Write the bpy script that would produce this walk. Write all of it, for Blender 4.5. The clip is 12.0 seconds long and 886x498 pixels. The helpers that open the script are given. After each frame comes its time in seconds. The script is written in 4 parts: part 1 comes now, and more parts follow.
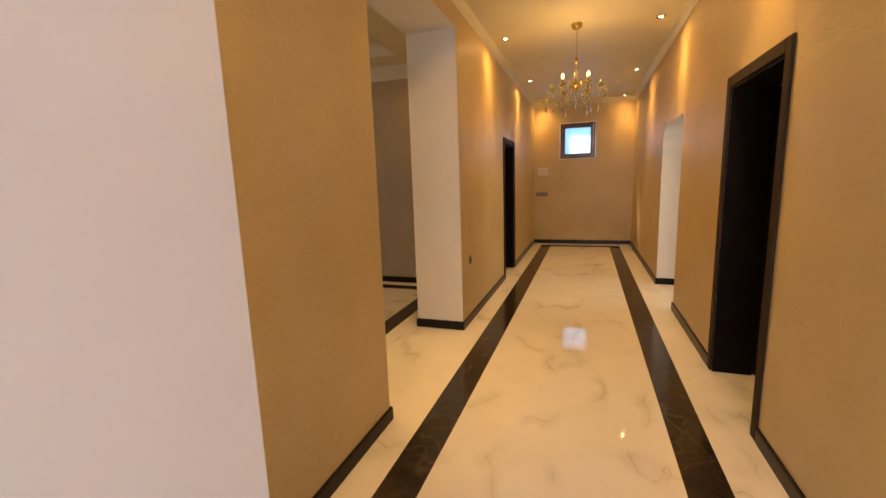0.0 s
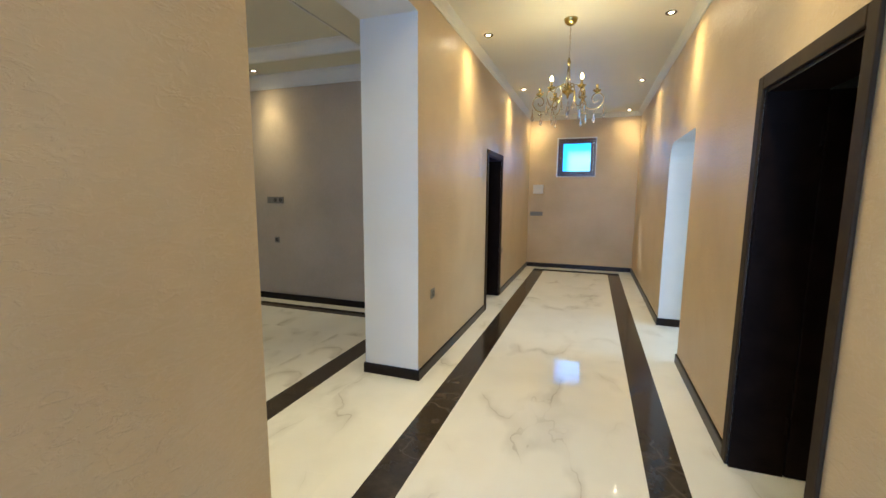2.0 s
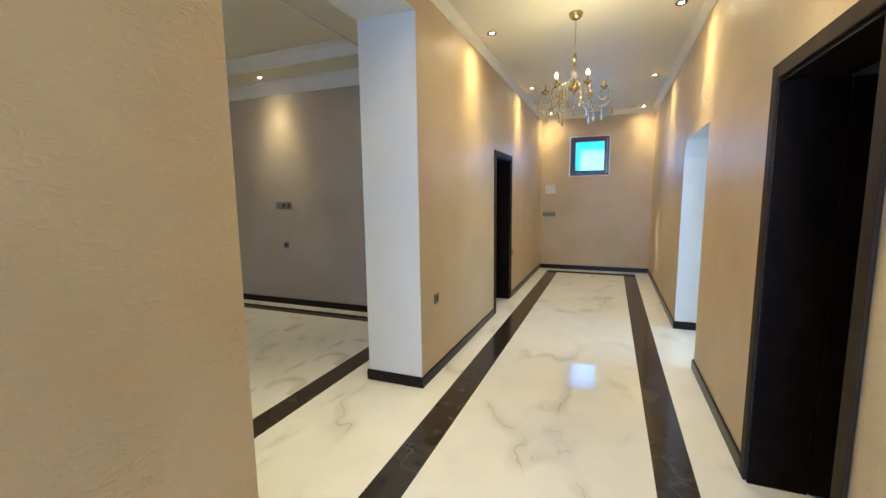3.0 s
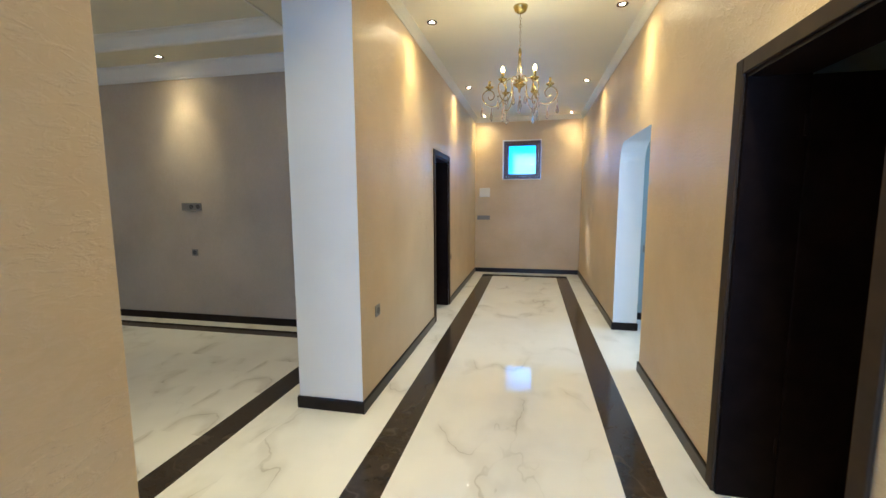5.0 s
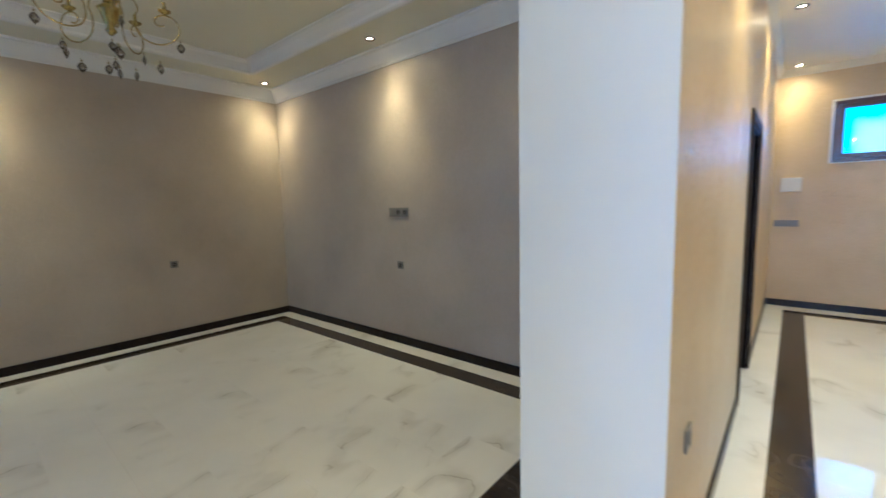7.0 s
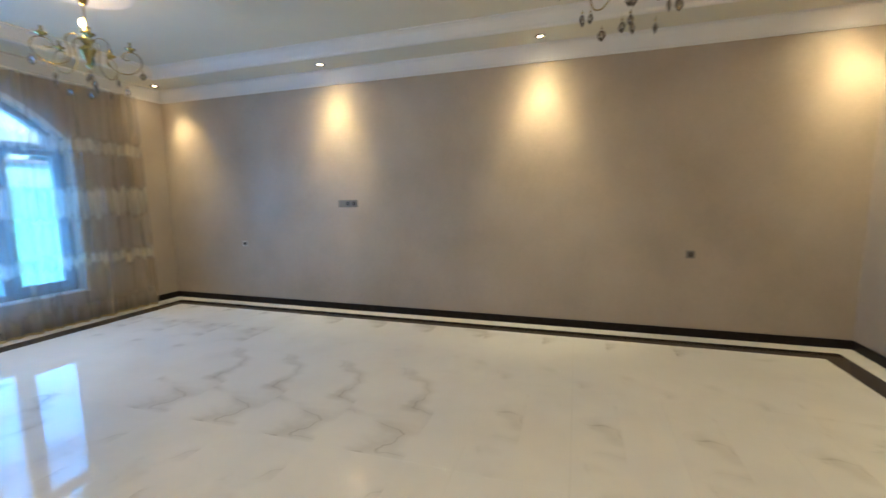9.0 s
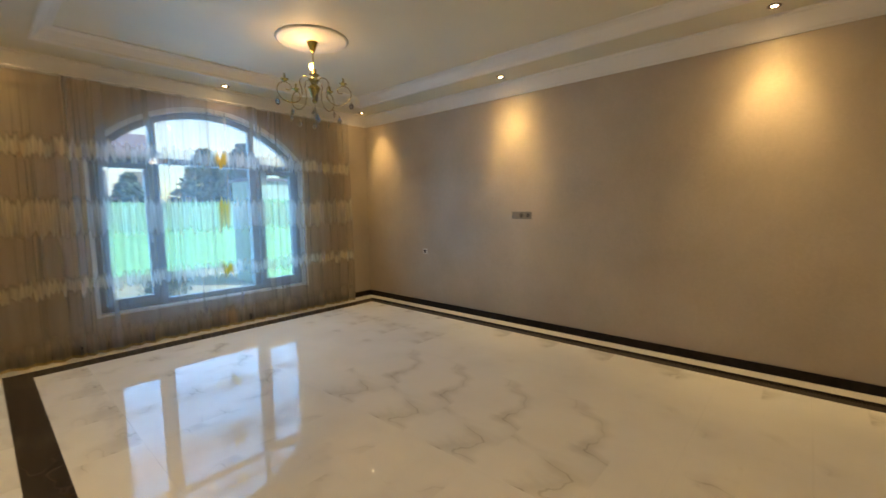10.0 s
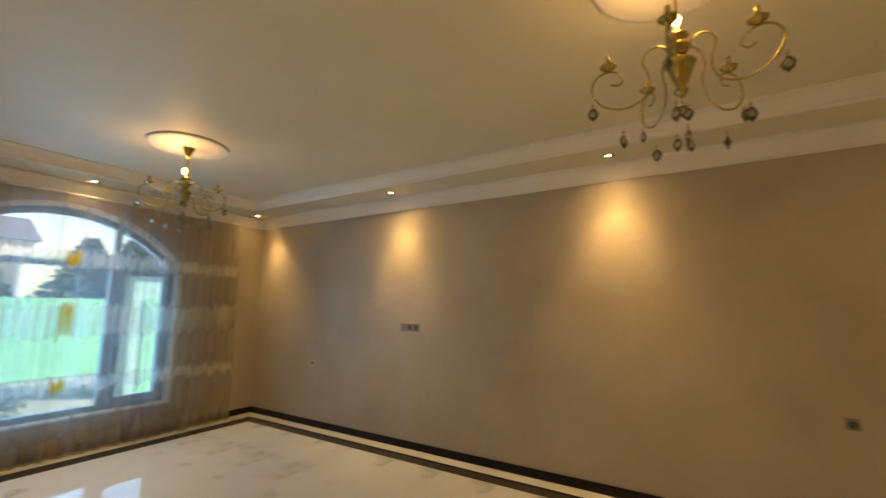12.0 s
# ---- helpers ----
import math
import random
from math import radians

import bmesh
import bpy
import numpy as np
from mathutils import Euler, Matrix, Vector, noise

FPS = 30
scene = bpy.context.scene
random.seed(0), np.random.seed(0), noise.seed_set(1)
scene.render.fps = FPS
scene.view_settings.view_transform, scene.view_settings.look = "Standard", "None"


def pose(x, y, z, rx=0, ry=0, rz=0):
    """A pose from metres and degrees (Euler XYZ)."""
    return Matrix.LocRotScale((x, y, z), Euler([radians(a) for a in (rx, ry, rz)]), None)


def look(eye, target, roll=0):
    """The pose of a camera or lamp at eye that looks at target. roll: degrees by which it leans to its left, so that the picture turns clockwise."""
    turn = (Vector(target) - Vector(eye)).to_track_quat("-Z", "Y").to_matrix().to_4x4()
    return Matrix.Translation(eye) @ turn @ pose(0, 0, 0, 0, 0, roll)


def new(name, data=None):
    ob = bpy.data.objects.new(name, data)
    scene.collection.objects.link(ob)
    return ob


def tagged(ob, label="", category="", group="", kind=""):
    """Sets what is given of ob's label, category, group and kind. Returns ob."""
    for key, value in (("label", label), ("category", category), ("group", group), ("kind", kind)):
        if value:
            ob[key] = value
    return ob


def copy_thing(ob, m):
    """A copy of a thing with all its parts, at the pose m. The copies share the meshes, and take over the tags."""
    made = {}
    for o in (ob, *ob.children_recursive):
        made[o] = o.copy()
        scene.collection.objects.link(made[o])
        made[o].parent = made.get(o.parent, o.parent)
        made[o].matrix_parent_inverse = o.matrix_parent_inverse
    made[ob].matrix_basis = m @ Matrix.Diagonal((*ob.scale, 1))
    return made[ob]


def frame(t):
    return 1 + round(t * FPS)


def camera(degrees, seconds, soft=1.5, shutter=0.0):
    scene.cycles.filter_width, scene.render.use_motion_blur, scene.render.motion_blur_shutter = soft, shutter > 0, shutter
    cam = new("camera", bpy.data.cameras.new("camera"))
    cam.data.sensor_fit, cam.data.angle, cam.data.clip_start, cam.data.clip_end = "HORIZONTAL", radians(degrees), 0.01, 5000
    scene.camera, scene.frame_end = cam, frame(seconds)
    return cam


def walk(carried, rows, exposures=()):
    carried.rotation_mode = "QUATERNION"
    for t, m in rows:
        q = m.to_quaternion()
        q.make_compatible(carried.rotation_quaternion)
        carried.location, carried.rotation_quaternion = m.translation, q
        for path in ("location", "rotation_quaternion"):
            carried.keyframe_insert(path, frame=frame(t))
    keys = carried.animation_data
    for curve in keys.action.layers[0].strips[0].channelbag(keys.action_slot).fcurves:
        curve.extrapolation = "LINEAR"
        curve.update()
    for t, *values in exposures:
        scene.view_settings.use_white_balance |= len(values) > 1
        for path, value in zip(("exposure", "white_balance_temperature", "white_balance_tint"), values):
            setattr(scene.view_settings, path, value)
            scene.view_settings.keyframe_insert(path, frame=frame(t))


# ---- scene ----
cam = camera(93.9, 12.0, shutter=0.3)
PATH = [
    (0, (0.235, 0.125, 1.465), (-0.417, 1.988, 1.145), -1.9),
    (0.3, (0.176, 0.287, 1.482), (-0.461, 2.167, 1.239), -1.3),
    (0.5, (0.17, 0.437, 1.474), (-0.451, 2.329, 1.288), -0.7),
    (1, (0.25, 0.698, 1.526), (-0.228, 2.628, 1.315), 0.6),
    (1.5, (0.262, 0.798, 1.499), (-0.25, 2.714, 1.239), 0.7),
    (2, (0.356, 0.962, 1.502), (-0.311, 2.829, 1.24), 0.4),
    (2.5, (0.405, 1.034, 1.498), (-0.328, 2.875, 1.225), -0.1),
    (3, (0.434, 1.08, 1.508), (-0.31, 2.919, 1.255), -0.7),
    (3.5, (0.466, 1.139, 1.508), (-0.217, 3.003, 1.265), -0.8),
    (3.7, (0.481, 1.16, 1.518), (-0.162, 3.038, 1.272), -0.6),
    (5.3, (0.123, 1.514, 1.472), (-0.276, 3.459, 1.233), -0.3),
    (5.5, (0.062, 1.682, 1.5), (-0.399, 3.611, 1.241), -0.2),
    (6, (-0.177, 2.038, 1.488), (-0.789, 3.924, 1.228), -0.6),
    (6.5, (-0.437, 2.337, 1.485), (-1.304, 4.12, 1.229), -1.3),
    (6.7, (-0.527, 2.476, 1.484), (-1.571, 4.165, 1.244), -1.4),
    (8.3, (-1.222, 2.964, 1.525), (-3.18, 3.301, 1.297), -0.9),
    (8.5, (-1.308, 3.034, 1.513), (-3.293, 3.084, 1.275), -0.9),
    (9, (-1.392, 3.141, 1.469), (-3.279, 2.529, 1.221), -0.8),
    (9.5, (-1.436, 3.094, 1.472), (-3.127, 2.056, 1.226), -1.0),
    (10, (-1.553, 3.043, 1.514), (-3.044, 1.724, 1.315), -0.8),
    (10.5, (-1.674, 3.071, 1.555), (-2.935, 1.52, 1.499), -0.3),
    (11, (-1.748, 3.19, 1.595), (-2.939, 1.587, 1.705), 0.6),
    (11.5, (-1.859, 3.311, 1.663), (-3.2, 1.848, 1.913), 1.0),
    (12, (-1.949, 3.383, 1.66), (-3.632, 2.338, 1.936), 0.6),
]
EXPO = [(0, 0.70, 18500, 39), (0.6, 1.03, 17500, 26), (1.0, 1.13, 10200, 12), (1.3, 1.15, 7300, 12), (2.5, 1.28, 5950, 12), (6.7, 1.5, 5400, 12), (8.5, 2.25, 5150, 14), (9.1, 1.94, 6600, 17), (9.6, 1.63, 8700, 22), (10.5, 1.5, 10100, 21), (12, 1.46, 11500, 22)]
walk(cam, [(t, look(eye, target, roll)) for t, eye, target, roll in PATH], EXPO)

# ---- world, sun and large lights ----
world = bpy.data.worlds.new("world")
scene.world = world
world.use_nodes = True
wn = world.node_tree.nodes
sky = wn.new("ShaderNodeTexSky")
sky.sky_type, sky.sun_disc = "NISHITA", False
SUN_DIR = Vector((-0.5, 0.55, 0.67)).normalized()
sky.sun_elevation = math.asin(SUN_DIR.z)
sky.sun_rotation = math.atan2(SUN_DIR.x, SUN_DIR.y)
wn["Background"].inputs[1].default_value = 0.125
world.node_tree.links.new(sky.outputs[0], wn["Background"].inputs[0])
sun = new("sun", bpy.data.lights.new("sun", "SUN"))
sun.data.energy, sun.data.angle, sun.data.color = 3.2, radians(12), (0.92, 0.96, 1.0)
sun.matrix_world = look(SUN_DIR * 20, (0, 0, 0))

WARM = (1.0, 0.83, 0.43)


def area(name, eye, target, w, h, watts, colour):
    ob = new(name, bpy.data.lights.new(name, "AREA"))
    ob.data.shape, ob.data.size, ob.data.size_y = "RECTANGLE", w, h
    ob.data.energy, ob.data.color = watts, colour
    ob.matrix_world = look(eye, target)
    return ob


area("daylight_entrance", (0.3, -2.9, 1.3), (0.0, 5, 1.3), 1.3, 2.3, 92, (0.28, 0.52, 1.0))
area("daylight_end_window", (0.015, 9.99, 2.25), (0.015, 5, 2.1), 0.7, 0.7, 7, (0.06, 0.40, 1.0))
area("daylight_arched_window", (-3.63, -3.05, 1.5), (-3.63, 5, 1.3), 2.6, 2.6, 57, (0.08, 0.42, 1.0))
area("daylight_side_room", (3.9, 5.4, 1.6), (1.2, 5.6, 1.0), 1.6, 1.6, 36, (0.46, 0.72, 1.0))
# added fill lamp, out of view: turns the white wall end bluish
area("entrance_side_fill", (1.32, -0.9, 1.6), (-1, -0.7, 1.5), 1.0, 1.1, 13, (0.12, 0.36, 1.0))

SPOT_W, SPOT_ANGLE, SPILL = 27, 68, 8


# ---- materials ----
def mat(name):
    m = bpy.data.materials.new(name)
    m.use_nodes = True
    return m, m.node_tree.nodes, m.node_tree.links, m.node_tree.nodes["Principled BSDF"]


def N(nodes, kind, **kw):
    n = nodes.new(kind)
    for k, v in kw.items():
        n.inputs[k.replace("_", " ")].default_value = v
    return n


def ramp(nodes, stops):
    r = nodes.new("ShaderNodeValToRGB")
    el = r.color_ramp.elements
    el[0].position, el[0].color = stops[0][0], (*stops[0][1], 1)
    el[1].position, el[1].color = stops[-1][0], (*stops[-1][1], 1)
    for p, c in stops[1:-1]:
        e = el.new(p)
        e.color = (*c, 1)
    return r


def plain(name, colour, rough, metal=0.0, var=0.12, scale=6.0, bump=0.0, bscale=200.0):
    m, n, l, b = mat(name)
    b.inputs["Roughness"].default_value, b.inputs["Metallic"].default_value = rough, metal
    geo = n.new("ShaderNodeNewGeometry")
    t = N(n, "ShaderNodeTexNoise", Scale=scale, Detail=5.0)
    l.new(geo.outputs["Position"], t.inputs["Vector"])
    lo, hi = [c * (1 - var) for c in colour], [min(1, c * (1 + var)) for c in colour]
    r = ramp(n, [(0.3, lo), (0.7, hi)])
    l.new(t.outputs["Fac"], r.inputs[0])
    l.new(r.outputs[0], b.inputs["Base Color"])
    if bump:
        t2 = N(n, "ShaderNodeTexNoise", Scale=bscale, Detail=4.0)
        l.new(geo.outputs["Position"], t2.inputs["Vector"])
        bp = N(n, "ShaderNodeBump", Strength=bump, Distance=0.002)
        l.new(t2.outputs["Fac"], bp.inputs["Height"])
        l.new(bp.outputs[0], b.inputs["Normal"])
    return m


def dull(m, level):
    m.node_tree.nodes["Principled BSDF"].inputs["Specular IOR Level"].default_value = level
    return m


def wallpaper(name, lo, hi, rough, relief, stretch=(1, 1, 1), fine=90.0):
    """Embossed vinyl wallpaper: crinkled relief, slight sheen, soft change of tone."""
    m, n, l, b = mat(name)
    geo = n.new("ShaderNodeNewGeometry")
    mp = n.new("ShaderNodeMapping")
    mp.inputs["Scale"].default_value = stretch
    l.new(geo.outputs["Position"], mp.inputs["Vector"])
    big = N(n, "ShaderNodeTexNoise", Scale=1.3, Detail=3.0)
    l.new(geo.outputs["Position"], big.inputs["Vector"])
    crk = N(n, "ShaderNodeTexNoise", Scale=fine, Detail=7.0, Roughness=0.62, Distortion=1.4)
    l.new(mp.outputs[0], crk.inputs["Vector"])
    mix = n.new("ShaderNodeMath")
    mix.operation = "MULTIPLY_ADD"
    mix.inputs[1].default_value = 0.35
    l.new(crk.outputs["Fac"], mix.inputs[0])
    l.new(big.outputs["Fac"], mix.inputs[2])
    r = ramp(n, [(0.45, lo), (0.9, hi)])
    l.new(mix.outputs[0], r.inputs[0])
    l.new(r.outputs[0], b.inputs["Base Color"])
    rr = n.new("ShaderNodeMapRange")
    rr.inputs["To Min"].default_value, rr.inputs["To Max"].default_value = rough - 0.12, rough + 0.12
    l.new(crk.outputs["Fac"], rr.inputs["Value"])
    l.new(rr.outputs[0], b.inputs["Roughness"])
    bp = N(n, "ShaderNodeBump", Strength=relief, Distance=0.005)
    hump = n.new("ShaderNodeMapRange")
    hump.interpolation_type = "SMOOTHSTEP"
    hump.inputs["From Min"].default_value, hump.inputs["From Max"].default_value = 0.47, 0.68
    l.new(crk.outputs["Fac"], hump.inputs["Value"])
    patch = N(n, "ShaderNodeTexNoise", Scale=5.0, Detail=2.0)
    l.new(geo.outputs["Position"], patch.inputs["Vector"])
    pr = n.new("ShaderNodeMapRange")
    pr.inputs["From Min"].default_value, pr.inputs["From Max"].default_value = 0.38, 0.62
    pr.inputs["To Min"].default_value = 0.25
    l.new(patch.outputs["Fac"], pr.inputs["Value"])
    hm = n.new("ShaderNodeMath")
    hm.operation = "MULTIPLY"
    l.new(hump.outputs[0], hm.inputs[0])
    l.new(pr.outputs[0], hm.inputs[1])
    l.new(hm.outputs[0], bp.inputs["Height"])
    l.new(bp.outputs[0], b.inputs["Normal"])
    return m


def marble(name):
    """Printed marble slabs 1.2 x 0.6 m: thin grey veins; several slabs in a run carry the same print."""
    m, n, l, b = mat(name)
    geo = n.new("ShaderNodeNewGeometry")
    sep = n.new("ShaderNodeSeparateXYZ")
    l.new(geo.outputs["Position"], sep.inputs[0])

    def calc(kind, a, v=0.0, c=None):
        k = n.new("ShaderNodeMath")
        k.operation = kind
        if isinstance(a, float):
            k.inputs[0].default_value = a
        else:
            l.new(a, k.inputs[0])
        if isinstance(v, float):
            k.inputs[1].default_value = v
        else:
            l.new(v, k.inputs[1])
        if c is not None:
            k.inputs[2].default_value = c
        return k.outputs[0]

    along = calc("MULTIPLY_ADD", sep.outputs["Y"], 1 / 0.6, 0.2667)
    slab = calc("FLOOR", along)
    room = calc("MULTIPLY", calc("LESS_THAN", sep.outputs["X"], -1.385), 0.4)
    row = calc("FLOOR", calc("ADD", calc("MULTIPLY_ADD", sep.outputs["X"], 1 / 1.2, 0.4125), room))
    run = calc("FLOOR", calc("MULTIPLY", slab, 0.25))
    seed = n.new("ShaderNodeCombineXYZ")
    l.new(row, seed.inputs[0])
    l.new(run, seed.inputs[1])
    rnd = n.new("ShaderNodeTexWhiteNoise")
    rnd.noise_dimensions = "2D"
    l.new(seed.outputs[0], rnd.inputs["Vector"])
    # living room: place within the printed slab, moved on for every run of slabs of the same print
    living = calc("LESS_THAN", sep.outputs["X"], -1.385)
    spot = n.new("ShaderNodeCombineXYZ")
    shift_on = calc("MULTIPLY", rnd.outputs["Value"], living)
    there = calc("MULTIPLY", calc("FRACT", along), 0.6)
    l.new(calc("ADD", sep.outputs["X"], calc("MULTIPLY", shift_on, 9.0)), spot.inputs[0])
    l.new(calc("ADD", calc("MULTIPLY", there, living), calc("MULTIPLY", sep.outputs["Y"], calc("SUBTRACT", 1.0, living))), spot.inputs[1])
    l.new(calc("MULTIPLY", shift_on, 23.0), spot.inputs[2])
    gate = N(n, "ShaderNodeTexNoise", Scale=1.9, Detail=2.0)
    l.new(spot.outputs[0], gate.inputs["Vector"])

    def vein(scale, stretch, soft, strength, shift):
        """The line along which a noise passes through its middle, fading to both sides."""
        mp = N(n, "ShaderNodeMapping")
        mp.inputs["Scale"].default_value = stretch
        mp.inputs["Location"].default_value = (shift, shift, 0)
        l.new(spot.outputs[0], mp.inputs["Vector"])
        v = N(n, "ShaderNodeTexNoise", Scale=scale, Detail=4.0, Roughness=0.45)
        l.new(mp.outputs[0], v.inputs["Vector"])
        d = calc("ABSOLUTE", calc("SUBTRACT", v.outputs["Fac"], 0.5))
        r = n.new("ShaderNodeMapRange")
        r.interpolation_type = "SMOOTHERSTEP"
        r.inputs["From Min"].default_value, r.inputs["From Max"].default_value = 0.0, soft
        r.inputs["To Min"].default_value, r.inputs["To Max"].default_value = strength, 0.0
        l.new(d, r.inputs["Value"])
        return r.outputs[0]

    lines = calc("ADD", vein(1.15, (1.4, 0.8, 1), 0.006, 0.22, 0.0), vein(1.15, (1.4, 0.8, 1), 0.075, 0.16, 0.0))
    g = n.new("ShaderNodeMapRange")
    g.interpolation_type = "SMOOTHSTEP"
    g.inputs["From Min"].default_value, g.inputs["From Max"].default_value = 0.45, 0.66
    g.inputs["To Min"].default_value = 0.04
    l.new(gate.outputs["Fac"], g.inputs["Value"])
    cloud = N(n, "ShaderNodeTexNoise", Scale=2.2, Detail=3.0)
    l.new(geo.outputs["Position"], cloud.inputs["Vector"])
    haze = calc("MULTIPLY", calc("SUBTRACT", cloud.outputs["Fac"], 0.42), 0.20)
    total = calc("MULTIPLY", lines, calc("MULTIPLY_ADD", living, 0.35, 1.0))
    r = ramp(n, [(0.0, (0.80, 0.79, 0.755)), (0.35, (0.52, 0.50, 0.46)), (1.0, (0.24, 0.22, 0.19))])
    l.new(calc("ADD", calc("MULTIPLY", total, g.outputs[0]), calc("MAXIMUM", haze, 0.0)), r.inputs[0])
    l.new(r.outputs[0], b.inputs["Base Color"])
    b.inputs["Roughness"].default_value = 0.035
    b.inputs["Specular IOR Level"].default_value = 0.38
    return m


def granite(name):
    """Dark brown polished stone with cloudy brown patches and a few hair-thin pale veins."""
    m, n, l, b = mat(name)
    geo = n.new("ShaderNodeNewGeometry")
    t = N(n, "ShaderNodeTexNoise", Scale=9.0, Detail=8.0, Roughness=0.65)
    l.new(geo.outputs["Position"], t.inputs["Vector"])
    r = ramp(n, [(0.3, (0.020, 0.014, 0.011)), (0.55, (0.036, 0.026, 0.020)), (0.75, (0.062, 0.046, 0.036))])
    l.new(t.outputs["Fac"], r.inputs[0])
    v = N(n, "ShaderNodeTexNoise", Scale=1.6, Detail=3.0, Distortion=0.2)
    l.new(geo.outputs["Position"], v.inputs["Vector"])
    vr = ramp(n, [(0.494, (0, 0, 0)), (0.500, (0.22, 0.22, 0.22)), (0.506, (0, 0, 0))])
    l.new(v.outputs["Fac"], vr.inputs[0])
    mx = n.new("ShaderNodeMix")
    mx.data_type = "RGBA"
    mx.inputs["B"].default_value = (0.20, 0.17, 0.14, 1)
    l.new(vr.outputs[0], mx.inputs["Factor"])
    l.new(r.outputs[0], mx.inputs["A"])
    l.new(mx.outputs["Result"], b.inputs["Base Color"])
    b.inputs["Roughness"].default_value = 0.12
    b.inputs["Specular IOR Level"].default_value = 0.38
    return m


def emit(name, colour, strength):
    m, n, l, b = mat(name)
    b.inputs["Base Color"].default_value = (*colour, 1)
    b.inputs["Emission Color"].default_value = (*colour, 1)
    b.inputs["Emission Strength"].default_value = strength
    return m


def pane_glass(name, tint, milky):
    m, n, l, b = mat(name)
    out = n["Material Output"]
    tr = n.new("ShaderNodeBsdfTransparent")
    tr.inputs[0].default_value = (*tint, 1)
    gl = N(n, "ShaderNodeBsdfGlossy", Roughness=0.02)
    tl = n.new("ShaderNodeBsdfTranslucent")
    tl.inputs[0].default_value = (*tint, 1)
    mx = n.new("ShaderNodeMixShader")
    mx.inputs[0].default_value = milky
    l.new(tr.outputs[0], mx.inputs[1])
    l.new(tl.outputs[0], mx.inputs[2])
    fr = N(n, "ShaderNodeFresnel", IOR=1.45)
    m2 = n.new("ShaderNodeMixShader")
    l.new(fr.outputs[0], m2.inputs[0])
    l.new(mx.outputs[0], m2.inputs[1])
    l.new(gl.outputs[0], m2.inputs[2])
    l.new(m2.outputs[0], out.inputs[0])
    return m


def crystal_glass(name):
    m, n, l, b = mat(name)
    b.inputs["Base Color"].default_value = (0.72, 0.70, 0.66, 1)
    b.inputs["Roughness"].default_value = 0.08
    b.inputs["Transmission Weight"].default_value = 0.95
    b.inputs["IOR"].default_value = 1.35
    return m


def sheer(name):
    """Sheer curtain cloth with rows of white embroidery across it."""
    m, n, l, b = mat(name)
    out = n["Material Output"]
    geo = n.new("ShaderNodeNewGeometry")
    sep = n.new("ShaderNodeSeparateXYZ")
    l.new(geo.outputs["Position"], sep.inputs[0])
    st = N(n, "ShaderNodeMapping")
    st.inputs["Scale"].default_value = (1.0, 0.0, 0.03)
    l.new(geo.outputs["Position"], st.inputs["Vector"])
    streak = N(n, "ShaderNodeTexNoise", Scale=9.0, Detail=2.5)
    l.new(st.outputs[0], streak.inputs["Vector"])
    # ragged edge of the rows
    rag = n.new("ShaderNodeMath")
    rag.operation = "MULTIPLY_ADD"
    rag.inputs[1].default_value = 0.28
    fringe = N(n, "ShaderNodeTexNoise", Scale=34.0, Detail=1.0)
    l.new(st.outputs[0], fringe.inputs["Vector"])
    l.new(fringe.outputs["Fac"], rag.inputs[0])
    l.new(sep.outputs["Z"], rag.inputs[2])
    rows = n.new("ShaderNodeMapRange")
    rows.inputs["From Min"].default_value, rows.inputs["From Max"].default_value = 0.0, 3.1
    l.new(rag.outputs[0], rows.inputs["Value"])
    k = (0, 0, 0)
    w = (1, 1, 1)
    z = lambda h: (h + 0.14) / 3.1
    band = ramp(n, [(0.0, (.35,) * 3), (z(0.16), (.35,) * 3), (z(0.28), k), (z(0.68), k), (z(0.71), w), (z(0.80), w), (z(0.86), k),
                    (z(1.27), k), (z(1.31), (.7,) * 3), (z(1.60), w), (z(1.67), k), (z(2.05), k), (z(2.09), w), (z(2.2), w), (z(2.26), k), (1.0, k)])
    l.new(rows.outputs[0], band.inputs[0])
    lace = N(n, "ShaderNodeTexNoise", Scale=70.0, Detail=2.0)
    l.new(st.outputs[0], lace.inputs["Vector"])
    lr = ramp(n, [(0.42, (.62,) * 3), (0.56, w)])
    l.new(lace.outputs["Fac"], lr.inputs[0])
    mu = n.new("ShaderNodeMath")
    mu.operation = "MULTIPLY"
    l.new(band.outputs[0], mu.inputs[0])
    l.new(lr.outputs[0], mu.inputs[1])
    sr = n.new("ShaderNodeMapRange")
    sr.inputs["From Min"].default_value, sr.inputs["From Max"].default_value = 0.35, 0.72
    sr.inputs["To Min"].default_value, sr.inputs["To Max"].default_value = 0.27, 0.47
    l.new(streak.outputs["Fac"], sr.inputs["Value"])
    op = n.new("ShaderNodeMath")
    op.operation = "MULTIPLY_ADD"
    op.use_clamp = True
    op.inputs[1].default_value = 0.36
    l.new(mu.outputs[0], op.inputs[0])
    l.new(sr.outputs[0], op.inputs[2])
    tr = n.new("ShaderNodeBsdfTransparent")
    df = n.new("ShaderNodeBsdfDiffuse")
    mx0 = n.new("ShaderNodeMath")
    mx0.operation = "SUBTRACT"
    mx0.inputs[1].default_value = -3.69
    l.new(sep.outputs["X"], mx0.inputs[0])
    mxa = n.new("ShaderNodeMath")
    mxa.operation = "ABSOLUTE"
    l.new(mx0.outputs[0], mxa.inputs[0])
    mxr = n.new("ShaderNodeMapRange")
    mxr.inputs["From Min"].default_value, mxr.inputs["From Max"].default_value = 0.05, 0.085
    mxr.inputs["To Min"].default_value, mxr.inputs["To Max"].default_value = 1.0, 0.0
    l.new(mxa.outputs[0], mxr.inputs["Value"])
    mot = n.new("ShaderNodeMath")
